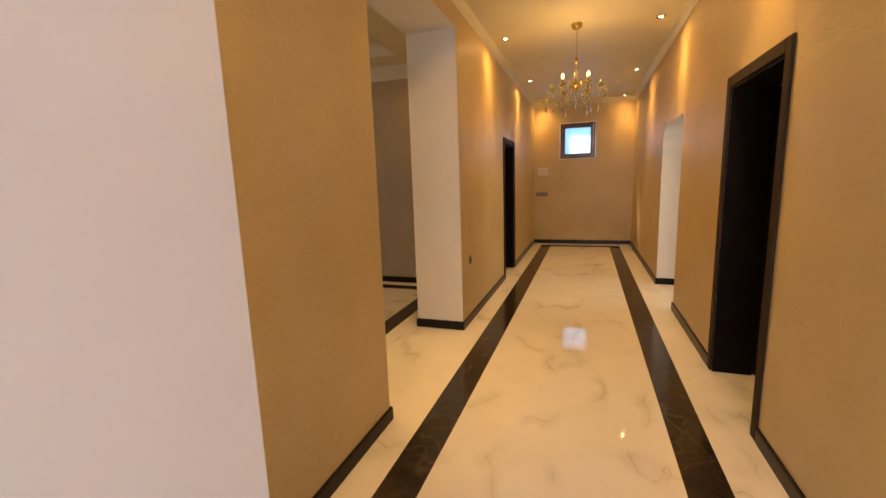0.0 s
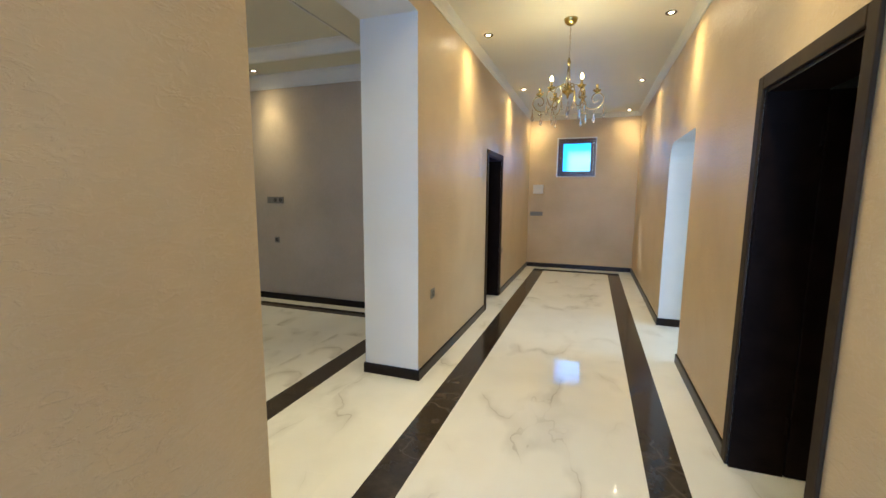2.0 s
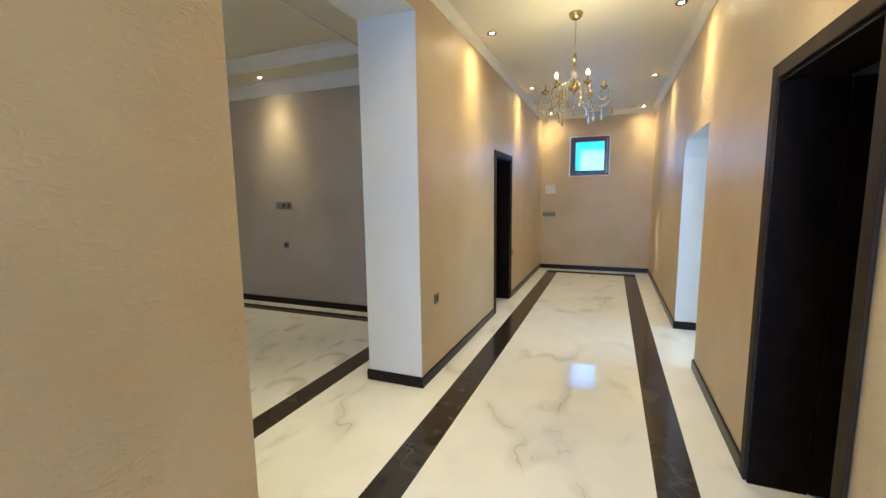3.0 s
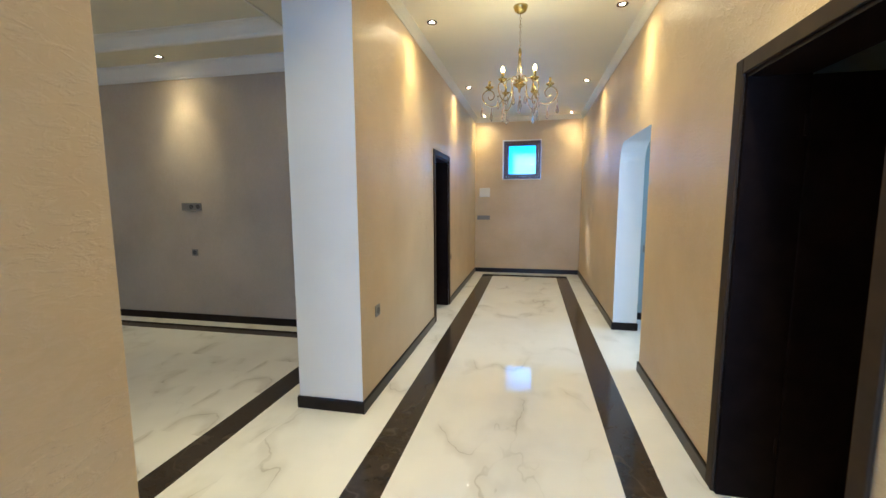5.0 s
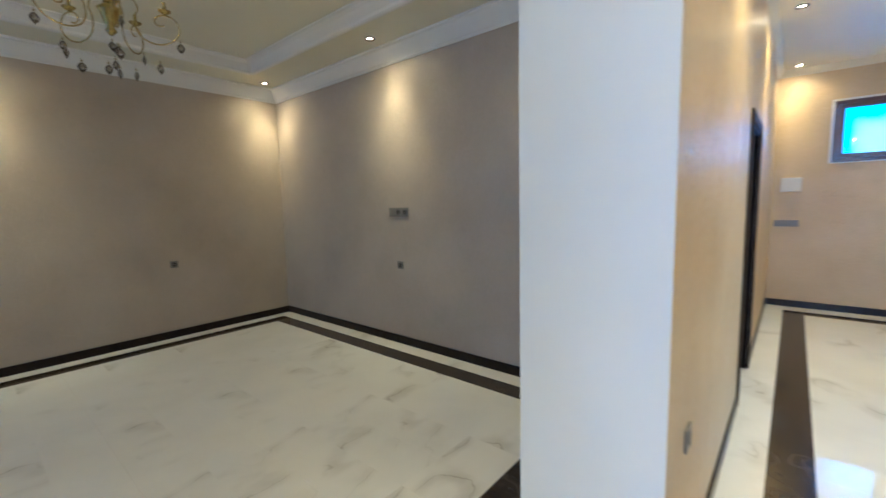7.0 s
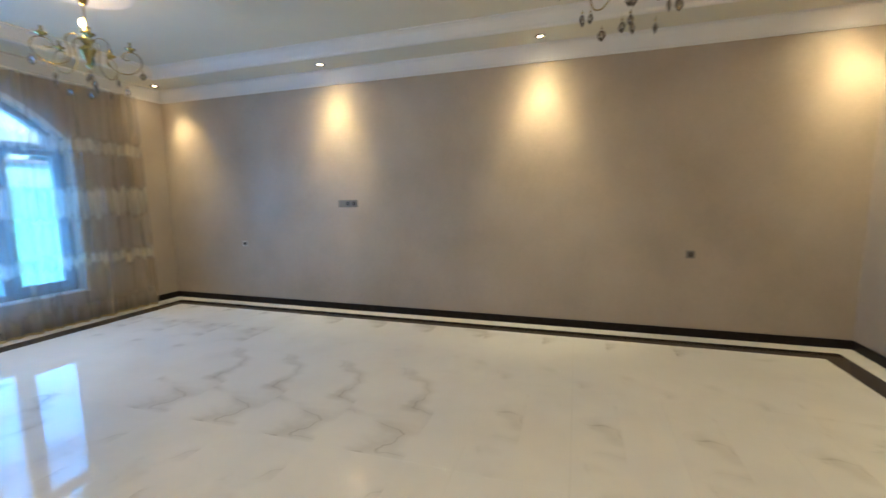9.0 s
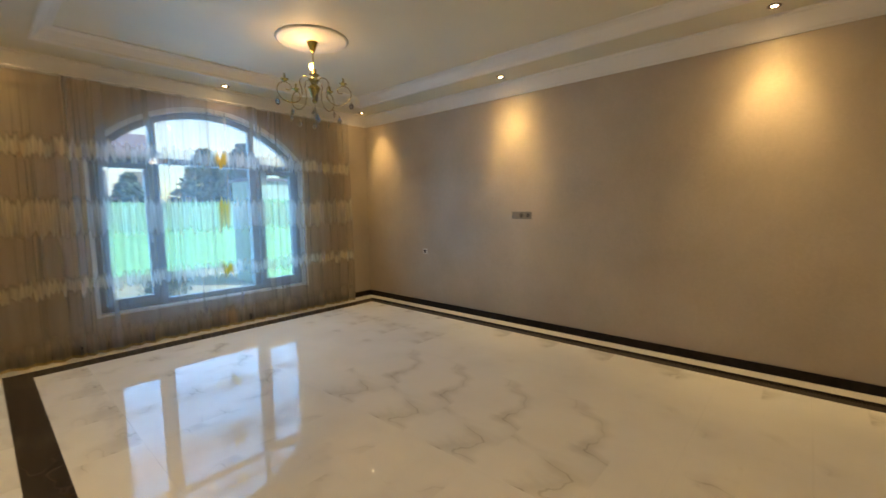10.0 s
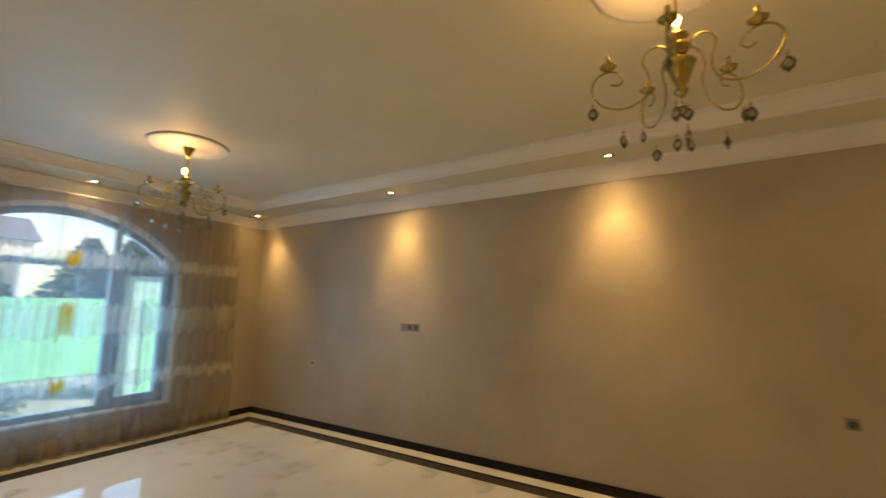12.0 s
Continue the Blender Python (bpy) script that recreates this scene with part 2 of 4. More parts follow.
    mot.operation = "MULTIPLY"
    l.new(mxr.outputs[0], mot.inputs[0])
    l.new(band.outputs[0], mot.inputs[1])
    cm = n.new("ShaderNodeMix")
    cm.data_type = "RGBA"
    cream = n.new("ShaderNodeMix")
    cream.data_type = "RGBA"
    cream.inputs["A"].default_value = (0.45, 0.32, 0.17, 1)
    cream.inputs["B"].default_value = (0.84, 0.71, 0.46, 1)
    l.new(mu.outputs[0], cream.inputs["Factor"])
    l.new(cream.outputs["Result"], cm.inputs["A"])
    cm.inputs["B"].default_value = (0.80, 0.36, 0.03, 1)
    l.new(mot.outputs[0], cm.inputs["Factor"])
    l.new(cm.outputs["Result"], df.inputs[0])
    tl = n.new("ShaderNodeBsdfTranslucent")
    tl.inputs[0].default_value = (0.78, 0.80, 0.82, 1)
    ct = n.new("ShaderNodeMix")
    ct.data_type = "RGBA"
    ct.inputs["A"].default_value = (0.74, 0.80, 0.86, 1)
    ct.inputs["B"].default_value = (0.85, 0.45, 0.06, 1)
    l.new(mot.outputs[0], ct.inputs["Factor"])
    l.new(ct.outputs["Result"], tl.inputs[0])
    mx = n.new("ShaderNodeMixShader")
    mx.inputs[0].default_value = 0.36
    l.new(df.outputs[0], mx.inputs[1])
    l.new(tl.outputs[0], mx.inputs[2])
    m2 = n.new("ShaderNodeMixShader")
    om = n.new("ShaderNodeMath")
    om.operation = "MULTIPLY_ADD"
    om.use_clamp = True
    om.inputs[1].default_value = 0.35
    l.new(mot.outputs[0], om.inputs[0])
    l.new(op.outputs[0], om.inputs[2])
    l.new(om.outputs[0], m2.inputs[0])
    l.new(tr.outputs[0], m2.inputs[1])
    l.new(mx.outputs[0], m2.inputs[2])
    l.new(m2.outputs[0], out.inputs[0])
    return m


GOLD = wallpaper("gold_wallpaper", (0.54, 0.39, 0.212), (0.66, 0.505, 0.305), 0.35, 0.6, (0.8, 0.8, 2.0), 18.0)
GREIGE = wallpaper("greige_wallpaper", (0.415, 0.345, 0.265), (0.515, 0.435, 0.345), 0.34, 0.4, (1, 1, 0.6), 28.0)
WHITE = plain("white_wall_paint", (0.74, 0.74, 0.73), 0.55, var=0.03, scale=2, bump=0.15, bscale=120)
CEIL = plain("ceiling_paint", (0.71, 0.68, 0.545), 0.6, var=0.03, scale=1.5, bump=0.1, bscale=90)
PLASTER = plain("moulding_plaster", (0.76, 0.74, 0.69), 0.5, var=0.02, scale=4)
BLUEWALL = plain("pale_blue_wall_paint", (0.31, 0.35, 0.34), 0.5, var=0.04, scale=3, bump=0.15)
MARBLE = marble("polished_white_marble")
BAND = granite("dark_brown_polished_granite")
SKIRT = plain("black_brown_skirting_tile", (0.016, 0.011, 0.010), 0.28, var=0.3, scale=20)
GROUT = plain("grout", (0.30, 0.28, 0.25), 0.8)
WENGE = plain("wenge_veneer", (0.009, 0.005, 0.004), 0.5, var=0.35, scale=9, bump=0.2)
FRAMEW = plain("dark_brown_door_trim", (0.040, 0.025, 0.014), 0.55, var=0.15, scale=12)
WINBROWN = plain("brown_window_profile", (0.085, 0.038, 0.022), 0.3, var=0.12, scale=12)
WINDARK = plain("grey_brown_window_profile", (0.18, 0.17, 0.175), 0.35, var=0.1)
BRASS = plain("antique_brass", (0.44, 0.35, 0.13), 0.24, 1.0, var=0.15, scale=30)
NICKEL = plain("brushed_nickel", (0.45, 0.42, 0.38), 0.3, 1.0, var=0.1)
RING = plain("dark_nickel", (0.08, 0.06, 0.04), 0.3, 1.0)
SOCKET = plain("silver_grey_plastic", (0.21, 0.195, 0.175), 0.35, var=0.05)
SOCKET_IN = plain("dark_socket_insert", (0.05, 0.045, 0.04), 0.4)
OFFWHITE = plain("off_white_plastic", (0.66, 0.64, 0.58), 0.35, var=0.03)
CRYSTAL = crystal_glass("cut_crystal")
BULB = emit("lit_bulb", (1.0, 0.66, 0.26), 14.0)
LENS = emit("lit_downlight_lens", (1.0, 0.78, 0.5), 40.0)
GLASS = pane_glass("clear_glass", (0.78, 0.95, 1.0), 0.0)
FROST = pane_glass("frosted_glass", (0.36, 0.76, 0.90), 0.92)
SHEER = sheer("sheer_curtain_cloth")
HEM = plain("pale_gold_hem_tape", (0.46, 0.36, 0.18), 0.7, var=0.25, scale=40)
PAVING = plain("pale_concrete_paving", (0.36, 0.35, 0.32), 0.85, var=0.15, scale=1.2, bump=0.3, bscale=60)
GREEN = plain("green_painted_metal", (0.16, 0.56, 0.36), 0.45, var=0.1, scale=1.5)
SHEDDOOR = plain("pale_turquoise_paint", (0.30, 0.50, 0.50), 0.5)
BARK = plain("bark", (0.12, 0.09, 0.06), 0.9, var=0.3, scale=20)
LEAF = plain("dark_foliage", (0.065, 0.11, 0.075), 0.7, var=0.4, scale=3)
RENDERWALL = plain("pale_house_render", (0.62, 0.62, 0.60), 0.85, var=0.06, scale=1)
ROOFMAT = plain("grey_roof_sheet", (0.13, 0.13, 0.19), 0.6, var=0.2, scale=2)


dull(GOLD, 0.45), dull(SKIRT, 0.15), dull(FRAMEW, 0.08), dull(WENGE, 0.06)


# ---- building helpers ----
def box(bm, x0, x1, y0, y1, z0, z1, mats=None):
    """A box; mats gives the material slot of a side by its name, such as +x."""
    vs = [bm.verts.new((x, y, z)) for x in (x0, x1) for y in (y0, y1) for z in (z0, z1)]
    quads = {"-x": (0, 1, 3, 2), "+x": (4, 6, 7, 5), "-y": (0, 4, 5, 1), "+y": (2, 3, 7, 6), "-z": (0, 2, 6, 4), "+z": (1, 5, 7, 3)}
    for side, q in quads.items():
        f = bm.faces.new([vs[i] for i in q])
        f.material_index = (mats or {}).get(side, (mats or {}).get("all", 0))


def finish(name, bm, materials):
    bmesh.ops.recalc_face_normals(bm, faces=bm.faces)
    me = bpy.data.meshes.new(name)
    bm.to_mesh(me)
    bm.free()
    for m in (materials if isinstance(materials, (list, tuple)) else [materials]):
        me.materials.append(m)
    return new(name, me)


def part(name, bm, material, parent, label="", smooth=False):
    ob = finish(name, bm, material)
    ob.parent = parent
    if smooth:
        for p in ob.data.polygons:
            p.use_smooth = True
    return tagged(ob, label)


def thing(name, m, label, category, group=""):
    ob = new(name)
    ob.matrix_world = m
    return tagged(ob, label, category, group)


def bevelled(x0, x1, y0, y1, z0, z1, r, seg=2):
    bm = bmesh.new()
    box(bm, x0, x1, y0, y1, z0, z1)
    bmesh.ops.bevel(bm, geom=bm.edges[:], offset=r, segments=seg, affect="EDGES", profile=0.5)
    return bm


def lathe(bm, prof, seg=20, at=(0, 0, 0)):
    rings = []
    for r, z in prof:
        rings.append([bm.verts.new((at[0] + r * math.cos(2 * math.pi * i / seg), at[1] + r * math.sin(2 * math.pi * i / seg), at[2] + z)) for i in range(seg)])
    for a, b in zip(rings, rings[1:]):
        for i in range(seg):
            bm.faces.new((a[i], a[(i + 1) % seg], b[(i + 1) % seg], b[i]))
    bm.faces.new(rings[0][::-1])
    bm.faces.new(rings[-1])
    return bm


def tube(bm, pts, r, seg=8):
    pts = [Vector(p) for p in pts]
    rings = []
    side = None
    for i, p in enumerate(pts):
        d = (pts[min(i + 1, len(pts) - 1)] - pts[max(i - 1, 0)]).normalized()
        if side is None:
            side = d.orthogonal().normalized()
        side = (side - d * side.dot(d)).normalized()
        up = d.cross(side)
        rad = r(i / (len(pts) - 1)) if callable(r) else r
        rings.append([bm.verts.new(p + (side * math.cos(a) + up * math.sin(a)) * rad) for a in (2 * math.pi * k / seg for k in range(seg))])
    for a, b in zip(rings, rings[1:]):
        for i in range(seg):
            bm.faces.new((a[i], a[(i + 1) % seg], b[(i + 1) % seg], b[i]))
    bm.faces.new(rings[0][::-1])
    bm.faces.new(rings[-1])
    return bm


def sweep(bm, path, profile, closed):
    """Run a profile of (distance from the wall, height) along a plan of corners that has the room on its left."""
    pts = [Vector((x, y)) for x, y in path]
    n = len(pts)
    cols = []
    for i, p in enumerate(pts):
        a = (p - pts[i - 1]).normalized() if (closed or i > 0) else None
        b = (pts[(i + 1) % n] - p).normalized() if (closed or i < n - 1) else None
        na = Vector((-a.y, a.x)) if a else None
        nb = Vector((-b.y, b.x)) if b else None
        if na is None:
            off = nb
        elif nb is None:
            off = na
        elif (na - nb).length < 1e-4:
            off = na
        else:
            off = na + nb
        cols.append([bm.verts.new((p.x + off.x * d, p.y + off.y * d, z)) for d, z in profile])
    m = len(profile)
    for i in range(n if closed else n - 1):
        c, d = cols[i], cols[(i + 1) % n]
        for k in range(m):
            bm.faces.new((c[k], c[(k + 1) % m], d[(k + 1) % m], d[k]))
    if not closed:
        bm.faces.new(cols[0][::-1])
        bm.faces.new(cols[-1])
    return bm


# ---- plan ----
CX0, CX1, CY0, CY1 = -0.903, 1.147, -2.96, 9.775
RX0, RX1, RY0, RY1 = -6.125, -1.385, -2.725, 5.635
CEIL_C, CEIL_R, TRAY_Z, TOP = 3.07, 3.04, 3.15, 3.40
OPEN0, OPEN1, OPENZ = 2.27, 3.91, 2.822
NICHE_Y, NICHE_X = 1.257, -1.30
PX, PY = -0.187, 0.56
EN = 9.775 + 0.25


def structure(name, bm, materials, label):
    return tagged(finish(name, bm, materials), label, kind="structure")


# wall between corridor and living room
bm = bmesh.new()
M = {"+x": 0, "-x": 1, "+y": 2, "-y": 2, "-z": 2, "+z": 2}
W3 = [GOLD, GREIGE, WHITE]
box(bm, RX1, CX0, -3.21, -1.0, 0, TOP, M)
box(bm, RX1, CX0, -1.0, NICHE_Y, 0, TOP, M)
box(bm, RX1, CX0, NICHE_Y, OPEN0, 0, TOP, M)
box(bm, RX1, CX0, OPEN0, OPEN1, OPENZ, TOP, M)
box(bm, RX1, CX0, OPEN1, 6.14, 0, TOP, M)
box(bm, RX1, CX0, 6.14, 6.97, 2.0, TOP, M)
box(bm, RX1, CX0, 6.97, CY1, 0, TOP, M)
structure("wall_west", bm, W3, "gold wallpapered corridor wall with white opening ends and greige room side")

# short white wall end at the start of the walk
bm = bmesh.new()
box(bm, CX0, PX, 0.05, PY, 0, TOP)
bmesh.ops.bevel(bm, geom=[e for e in bm.edges if all(abs(v.co.x - PX) < 1e-4 for v in e.verts) and abs(e.verts[0].co.z - e.verts[1].co.z) > 1], offset=0.02, segments=3, affect="EDGES")
structure("wall_entry", bm, [WHITE], "short white painted wall end beside the entrance")

# east wall of the corridor
bm = bmesh.new()
M = {"-x": 0, "+x": 1, "+y": 1, "-y": 1, "-z": 1, "+z": 1}
W2 = [GOLD, BLUEWALL, WHITE]
box(bm, CX1, 1.40, -3.21, -1.5, 0, TOP, M)
# hole for the added, unseen side window
box(bm, CX1, 1.40, -1.5, -0.3, 0, 1.0, M)
box(bm, CX1, 1.40, -1.5, -0.3, 2.2, TOP, M)
box(bm, CX1, 1.40, -0.3, 2.69, 0, TOP, M)
box(bm, CX1, 1.40, 2.69, 3.54, 2.04, TOP, M)
box(bm, CX1, 1.40, 3.54, 5.05, 0, TOP, {**M, "+y": 2})
box(bm, CX1, 1.40, 5.05, 6.235, 2.075, TOP, {**M, "-z": 2})
box(bm, CX1, 1.40, 6.235, CY1, 0, TOP, {**M, "-y": 2})
# rounded far corner of the opening
arc = [(6.235, 2.075)] + [(6.235 - 0.20 + 0.20 * math.sin(a), 2.075 - 0.24 + 0.24 * math.cos(a)) for a in (math.pi / 2 * i / 8 for i in range(9))]
ra = [bm.verts.new((CX1, y, z)) for y, z in arc]
rb = [bm.verts.new((1.40, y, z)) for y, z in arc]
f = bm.faces.new(ra)
f.material_index = 0
bm.faces.new(rb[::-1]).material_index = 1
for i in range(len(arc)):
    j = (i + 1) % len(arc)
    bm.faces.new((ra[i], ra[j], rb[j], rb[i])).material_index = 2
structure("wall_east", bm, W2, "gold wallpapered corridor wall with a white rounded opening")

# end wall of the corridor with the small window
bm = bmesh.new()
EW = (-0.35, 0.382, 1.876, 2.63)
M = {"-y": 0, "all": 1}
box(bm, RX1, EW[0], CY1, EN, 0, TOP, M)
box(bm, EW[1], 1.40, CY1, EN, 0, TOP, M)
box(bm, EW[0], EW[1], CY1, EN, 0, EW[2], M)
box(bm, EW[0], EW[1], CY1, EN, EW[3], TOP, M)
structure("wall_north", bm, [GOLD, WHITE], "gold wallpapered end wall with a small square window")

# entrance end, behind the start of the walk: plain wall with a glazed doorway
bm = bmesh.new()
M = {"+y": 0, "all": 0}
box(bm, CX0, -0.75, -3.21, CY0, 0, TOP, M)
box(bm, 1.0, CX1, -3.21, CY0, 0, TOP, M)
box(bm, -0.75, 1.0, -3.21, CY0, 2.5, TOP, M)
structure("wall_south", bm, [GOLD], "plain gold wall round the entrance doorway")

# living room walls
bm = bmesh.new()
box(bm, RX0 - 0.25, RX1, RY1, RY1 + 0.24, 0, TOP)
structure("wall_living_north", bm, [GREIGE], "greige wallpapered living room wall with sockets")
bm = bmesh.new()
box(bm, RX0 - 0.25, RX0, -3.21, RY1, 0, TOP)
structure("wall_living_west", bm, [GREIGE], "long greige wallpapered wall lit by downlights")

# living room south wall with the arched window
WX0, WX1, WZ0, WSP, WTOP = -4.87, -2.40, 0.385, 2.13, 2.745
WBK = RY0 - 0.25
WC, WA, WH = (WX0 + WX1) / 2, (WX1 - WX0) / 2, WTOP - WSP
WR = (WA * WA + WH * WH) / (2 * WH)


def arch_z(x, inset=0.0):
    return WTOP - WR + math.sqrt(max(0, (WR - inset) ** 2 - (x - WC) ** 2))


bm = bmesh.new()
M = {"+y": 0, "-y": 2, "all": 1}
box(bm, RX0, WX0, WBK, RY0, 0, TOP, M)
box(bm, WX1, RX1, WBK, RY0, 0, TOP, M)
box(bm, WX0, WX1, WBK, RY0, 0, WZ0, M)
xs = [WX0 + (WX1 - WX0) * i / 32 for i in range(33)]
for a, b in zip(xs, xs[1:]):
    za, zb = arch_z(a), arch_z(b)
    v = [bm.verts.new(c) for c in ((a, RY0, za), (b, RY0, zb), (b, RY0, TOP), (a, RY0, TOP), (a, WBK, za), (b, WBK, zb), (b, WBK, TOP), (a, WBK, TOP))]
    bm.faces.new(v[:4]).material_index = 0
    bm.faces.new(v[4:][::-1]).material_index = 2
    bm.faces.new((v[0], v[4], v[5], v[1])).material_index = 1
    bm.faces.new((v[3], v[2], v[6], v[7])).material_index = 2
structure("wall_living_south", bm, [GREIGE, WHITE, RENDERWALL], "greige wall with a large arched window and white reveals")

# side room behind the east opening
bm = bmesh.new()
box(bm, 1.40, 1.92, 6.72, 6.96, 0, TOP)
box(bm, 1.92, 2.74, 6.72, 6.96, 2.02, TOP)
box(bm, 2.74, 4.2, 6.72, 6.96, 0, TOP)
structure("wall_side_north", bm, [BLUEWALL], "pale blue painted side room wall")
bm = bmesh.new()
box(bm, 4.0, 4.2, 3.9, 6.72, 0, TOP)
box(bm, 1.40, 4.2, 3.7, 3.9, 0, TOP)
structure("wall_side_east", bm, [BLUEWALL], "pale blue painted side room wall")
# dark rooms behind the two doors
bm = bmesh.new()
box(bm, 3.0, 3.2, 0.8, 3.7, 0, TOP)
box(bm, 1.40, 3.0, 0.6, 0.8, 0, TOP)
box(bm, -3.4, -3.2, 6.05, 8.6, 0, TOP)
box(bm, -3.2, RX1, 8.4, 8.6, 0, TOP)
box(bm, 1.92, 2.74, 7.6, 7.8, 0, TOP)
structure("wall_back_rooms", bm, [GREIGE], "plain walls of the unlit back rooms")

# ceilings
bm = bmesh.new()
box(bm, RX1, 1.40, -3.21, EN, TOP, TOP + 0.1)
box(bm, CX0, CX1, CY0, CY1, CEIL_C, CEIL_C + 0.02)
structure("ceiling", bm, [CEIL], "matt off-white corridor ceiling")
bm = bmesh.new()
box(bm, 1.40, 4.2, 0.6, 7.8, 2.9, 2.95)
box(bm, -3.4, RX1, 6.05, 8.6, 2.9, 2.95)
structure("ceiling_side_rooms", bm, [CEIL], "plain off-white ceiling of the side rooms")
TX0, TX1, TY0, TY1 = -5.56, -2.03, -2.13, 5.05
bm = bmesh.new()
box(bm, RX0 - 0.25, RX1, -3.21, RY1 + 0.24, TOP, TOP + 0.1)
box(bm, RX0, TX0, RY0, RY1, CEIL_R, CEIL_R + 0.25)
box(bm, TX1, RX1, RY0, RY1, CEIL_R, CEIL_R + 0.25)
box(bm, TX0, TX1, RY0, TY0, CEIL_R, CEIL_R + 0.25)
box(bm, TX0, TX1, TY1, RY1, CEIL_R, CEIL_R + 0.25)
box(bm, TX0, TX1, TY0, TY1, TRAY_Z, TRAY_Z + 0.05)
box(bm, RX0, RX1, RY0, RY1, 3.295, 3.30)
structure("ceiling_living", bm, [CEIL], "off-white living room ceiling with a raised centre")

# cornices
ROOM = [(RX1, RY1), (RX0, RY1), (RX0, RY0), (RX1, RY0)]
bm = bmesh.new()
CB = 2.885
COVE = [(0, CB), (0.012, CB), (0.02, CB + 0.015), (0.035, CB + 0.025), (0.055, CB + 0.05), (0.09, CB + 0.10), (0.11, CB + 0.125), (0.13, CB + 0.135), (0.13, CEIL_R), (0, CEIL_R)]
sweep(bm, ROOM, COVE, True)
o = structure("cornice_living", bm, [PLASTER], "white plaster cove cornice round the living room")
bm = bmesh.new()
TRAYP = [(0, CEIL_R - 0.012), (0.02, CEIL_R - 0.012), (0.035, CEIL_R), (0.04, CEIL_R + 0.02), (0.06, CEIL_R + 0.045), (0.09, CEIL_R + 0.08), (0.12, CEIL_R + 0.095), (0.15, CEIL_R + 0.1), (0.15, TRAY_Z), (0, TRAY_Z)]
sweep(bm, [(TX1 + 0.03, TY0 - 0.03), (TX1 + 0.03, TY1 + 0.03), (TX0 - 0.03, TY1 + 0.03), (TX0 - 0.03, TY0 - 0.03)], TRAYP, True)
structure("tray_moulding", bm, [PLASTER], "white plaster moulding round the raised ceiling centre")
bm = bmesh.new()
SMALL = [(0, 2.99), (0.008, 2.99), (0.016, 3.005), (0.032, 3.02), (0.050, 3.05), (0.060, CEIL_C), (0, CEIL_C)]
sweep(bm, [(CX1, CY0), (CX1, CY1), (CX0, CY1), (CX0, CY0)], SMALL, True)
structure("cornice_corridor", bm, [CEIL], "narrow off-white cornice along the corridor")

# skirting
SK = [(0.0005, 0.0), (0.014, 0.0), (0.014, 0.076), (0.010, 0.086), (0.0005, 0.086)]
for path in (
    [(CX1, -2.96), (CX1, 2.625)],
    [(CX1, 3.605), (CX1, 5.05), (1.40, 5.05)],
    [(1.40, 6.235), (CX1, 6.235), (CX1, CY1), (CX0, CY1), (CX0, 7.035)],
    [(CX0, 6.075), (CX0, OPEN1), (RX1, OPEN1), (RX1, RY1), (RX0, RY1), (RX0, RY0), (RX1, RY0), (RX1, OPEN0), (CX0, OPEN0), (CX0, PY), (PX, PY), (PX, 0.05), (CX0, 0.05), (CX0, CY0)],
    [(1.85, 6.72), (1.40, 6.72), (1.40, 6.235)],
):
    bm = bmesh.new()
    sweep(bm, path, SK, False)
    structure("baseboard", bm, [SKIRT], "polished black-brown stone skirting")


# ---- doors ----
def door(y0, y1, top, wall_x, inward, depth, label):
    """An open door in a wall along y: a lining, trims on the corridor side, and the leaf turned back square to the wall at its far jamb.
    y0, y1, top: the hole; inward: -1 or 1, the way from the corridor into the room."""
    t = thing("door", pose(wall_x, (y0 + y1) / 2, 0), label, "door")
    t.name = "open_door"
    h = (y1 - y0) / 2
    s = inward

    def sx(a, b):
        return (min(a * s, b * s), max(a * s, b * s))

    for nm, ya, yb, za, zb in (("jamb_lining", -h, -h + 0.025, 0, top - 0.025), ("jamb_lining", h - 0.025, h, 0, top - 0.025), ("head_lining", -h, h, top - 0.025, top)):
        bm = bmesh.new()
        box(bm, *sx(0.001, depth), ya, yb, za, zb)
        part(nm, bm, WENGE, t)
    for nm, ya, yb, za, zb in (("side_trim", -h - 0.062, -h + 0.008, 0.002, top + 0.062), ("side_trim", h - 0.008, h + 0.062, 0.002, top + 0.062), ("head_trim", -h + 0.0085, h - 0.0085, top - 0.008, top + 0.062)):
        part(nm, bevelled(*sx(-0.016, -0.0005), ya, yb, za, zb, 0.005), FRAMEW, t)
    leaf = part("leaf", bevelled(*sx(depth + 0.004, depth + 2 * h - 0.06), h - 0.032, h + 0.010, 0.008, top - 0.03, 0.003), WENGE, t, "dark wenge door leaf")
    x0, x1 = sx(depth + 2 * h - 0.17, depth + 2 * h - 0.12)
    bm = bmesh.new()
    box(bm, x0, x1, h - 0.038, h - 0.0325, 0.92, 1.14)
    hd = part("handle_plate", bm, NICKEL, leaf, "brushed nickel plate")
    bm = bmesh.new()
    xc = (x0 + x1) / 2
    tube(bm, [(xc, h - 0.036, 1.06), (xc, h - 0.08, 1.06), (xc - s * 0.02, h - 0.09, 1.06), (xc - s * 0.12, h - 0.09, 1.06)], 0.009)
    part("lever", bm, NICKEL, leaf, "brushed nickel lever", True)
    for z in (0.25, 1.75):
        bm = bmesh.new()
        tube(bm, [((depth - 0.012) * s, h - 0.033, z), ((depth - 0.012) * s, h - 0.033, z + 0.09)], 0.007)
        part("hinge", bm, WENGE, t)
    return t


door(2.69, 3.54, 2.04, CX1, 1, 0.25, "dark wenge door standing open beside gold corridor wall")
door(6.14, 6.97, 2.0, CX0, -1, 0.48, "dark wenge door open into an unlit room off corridor")
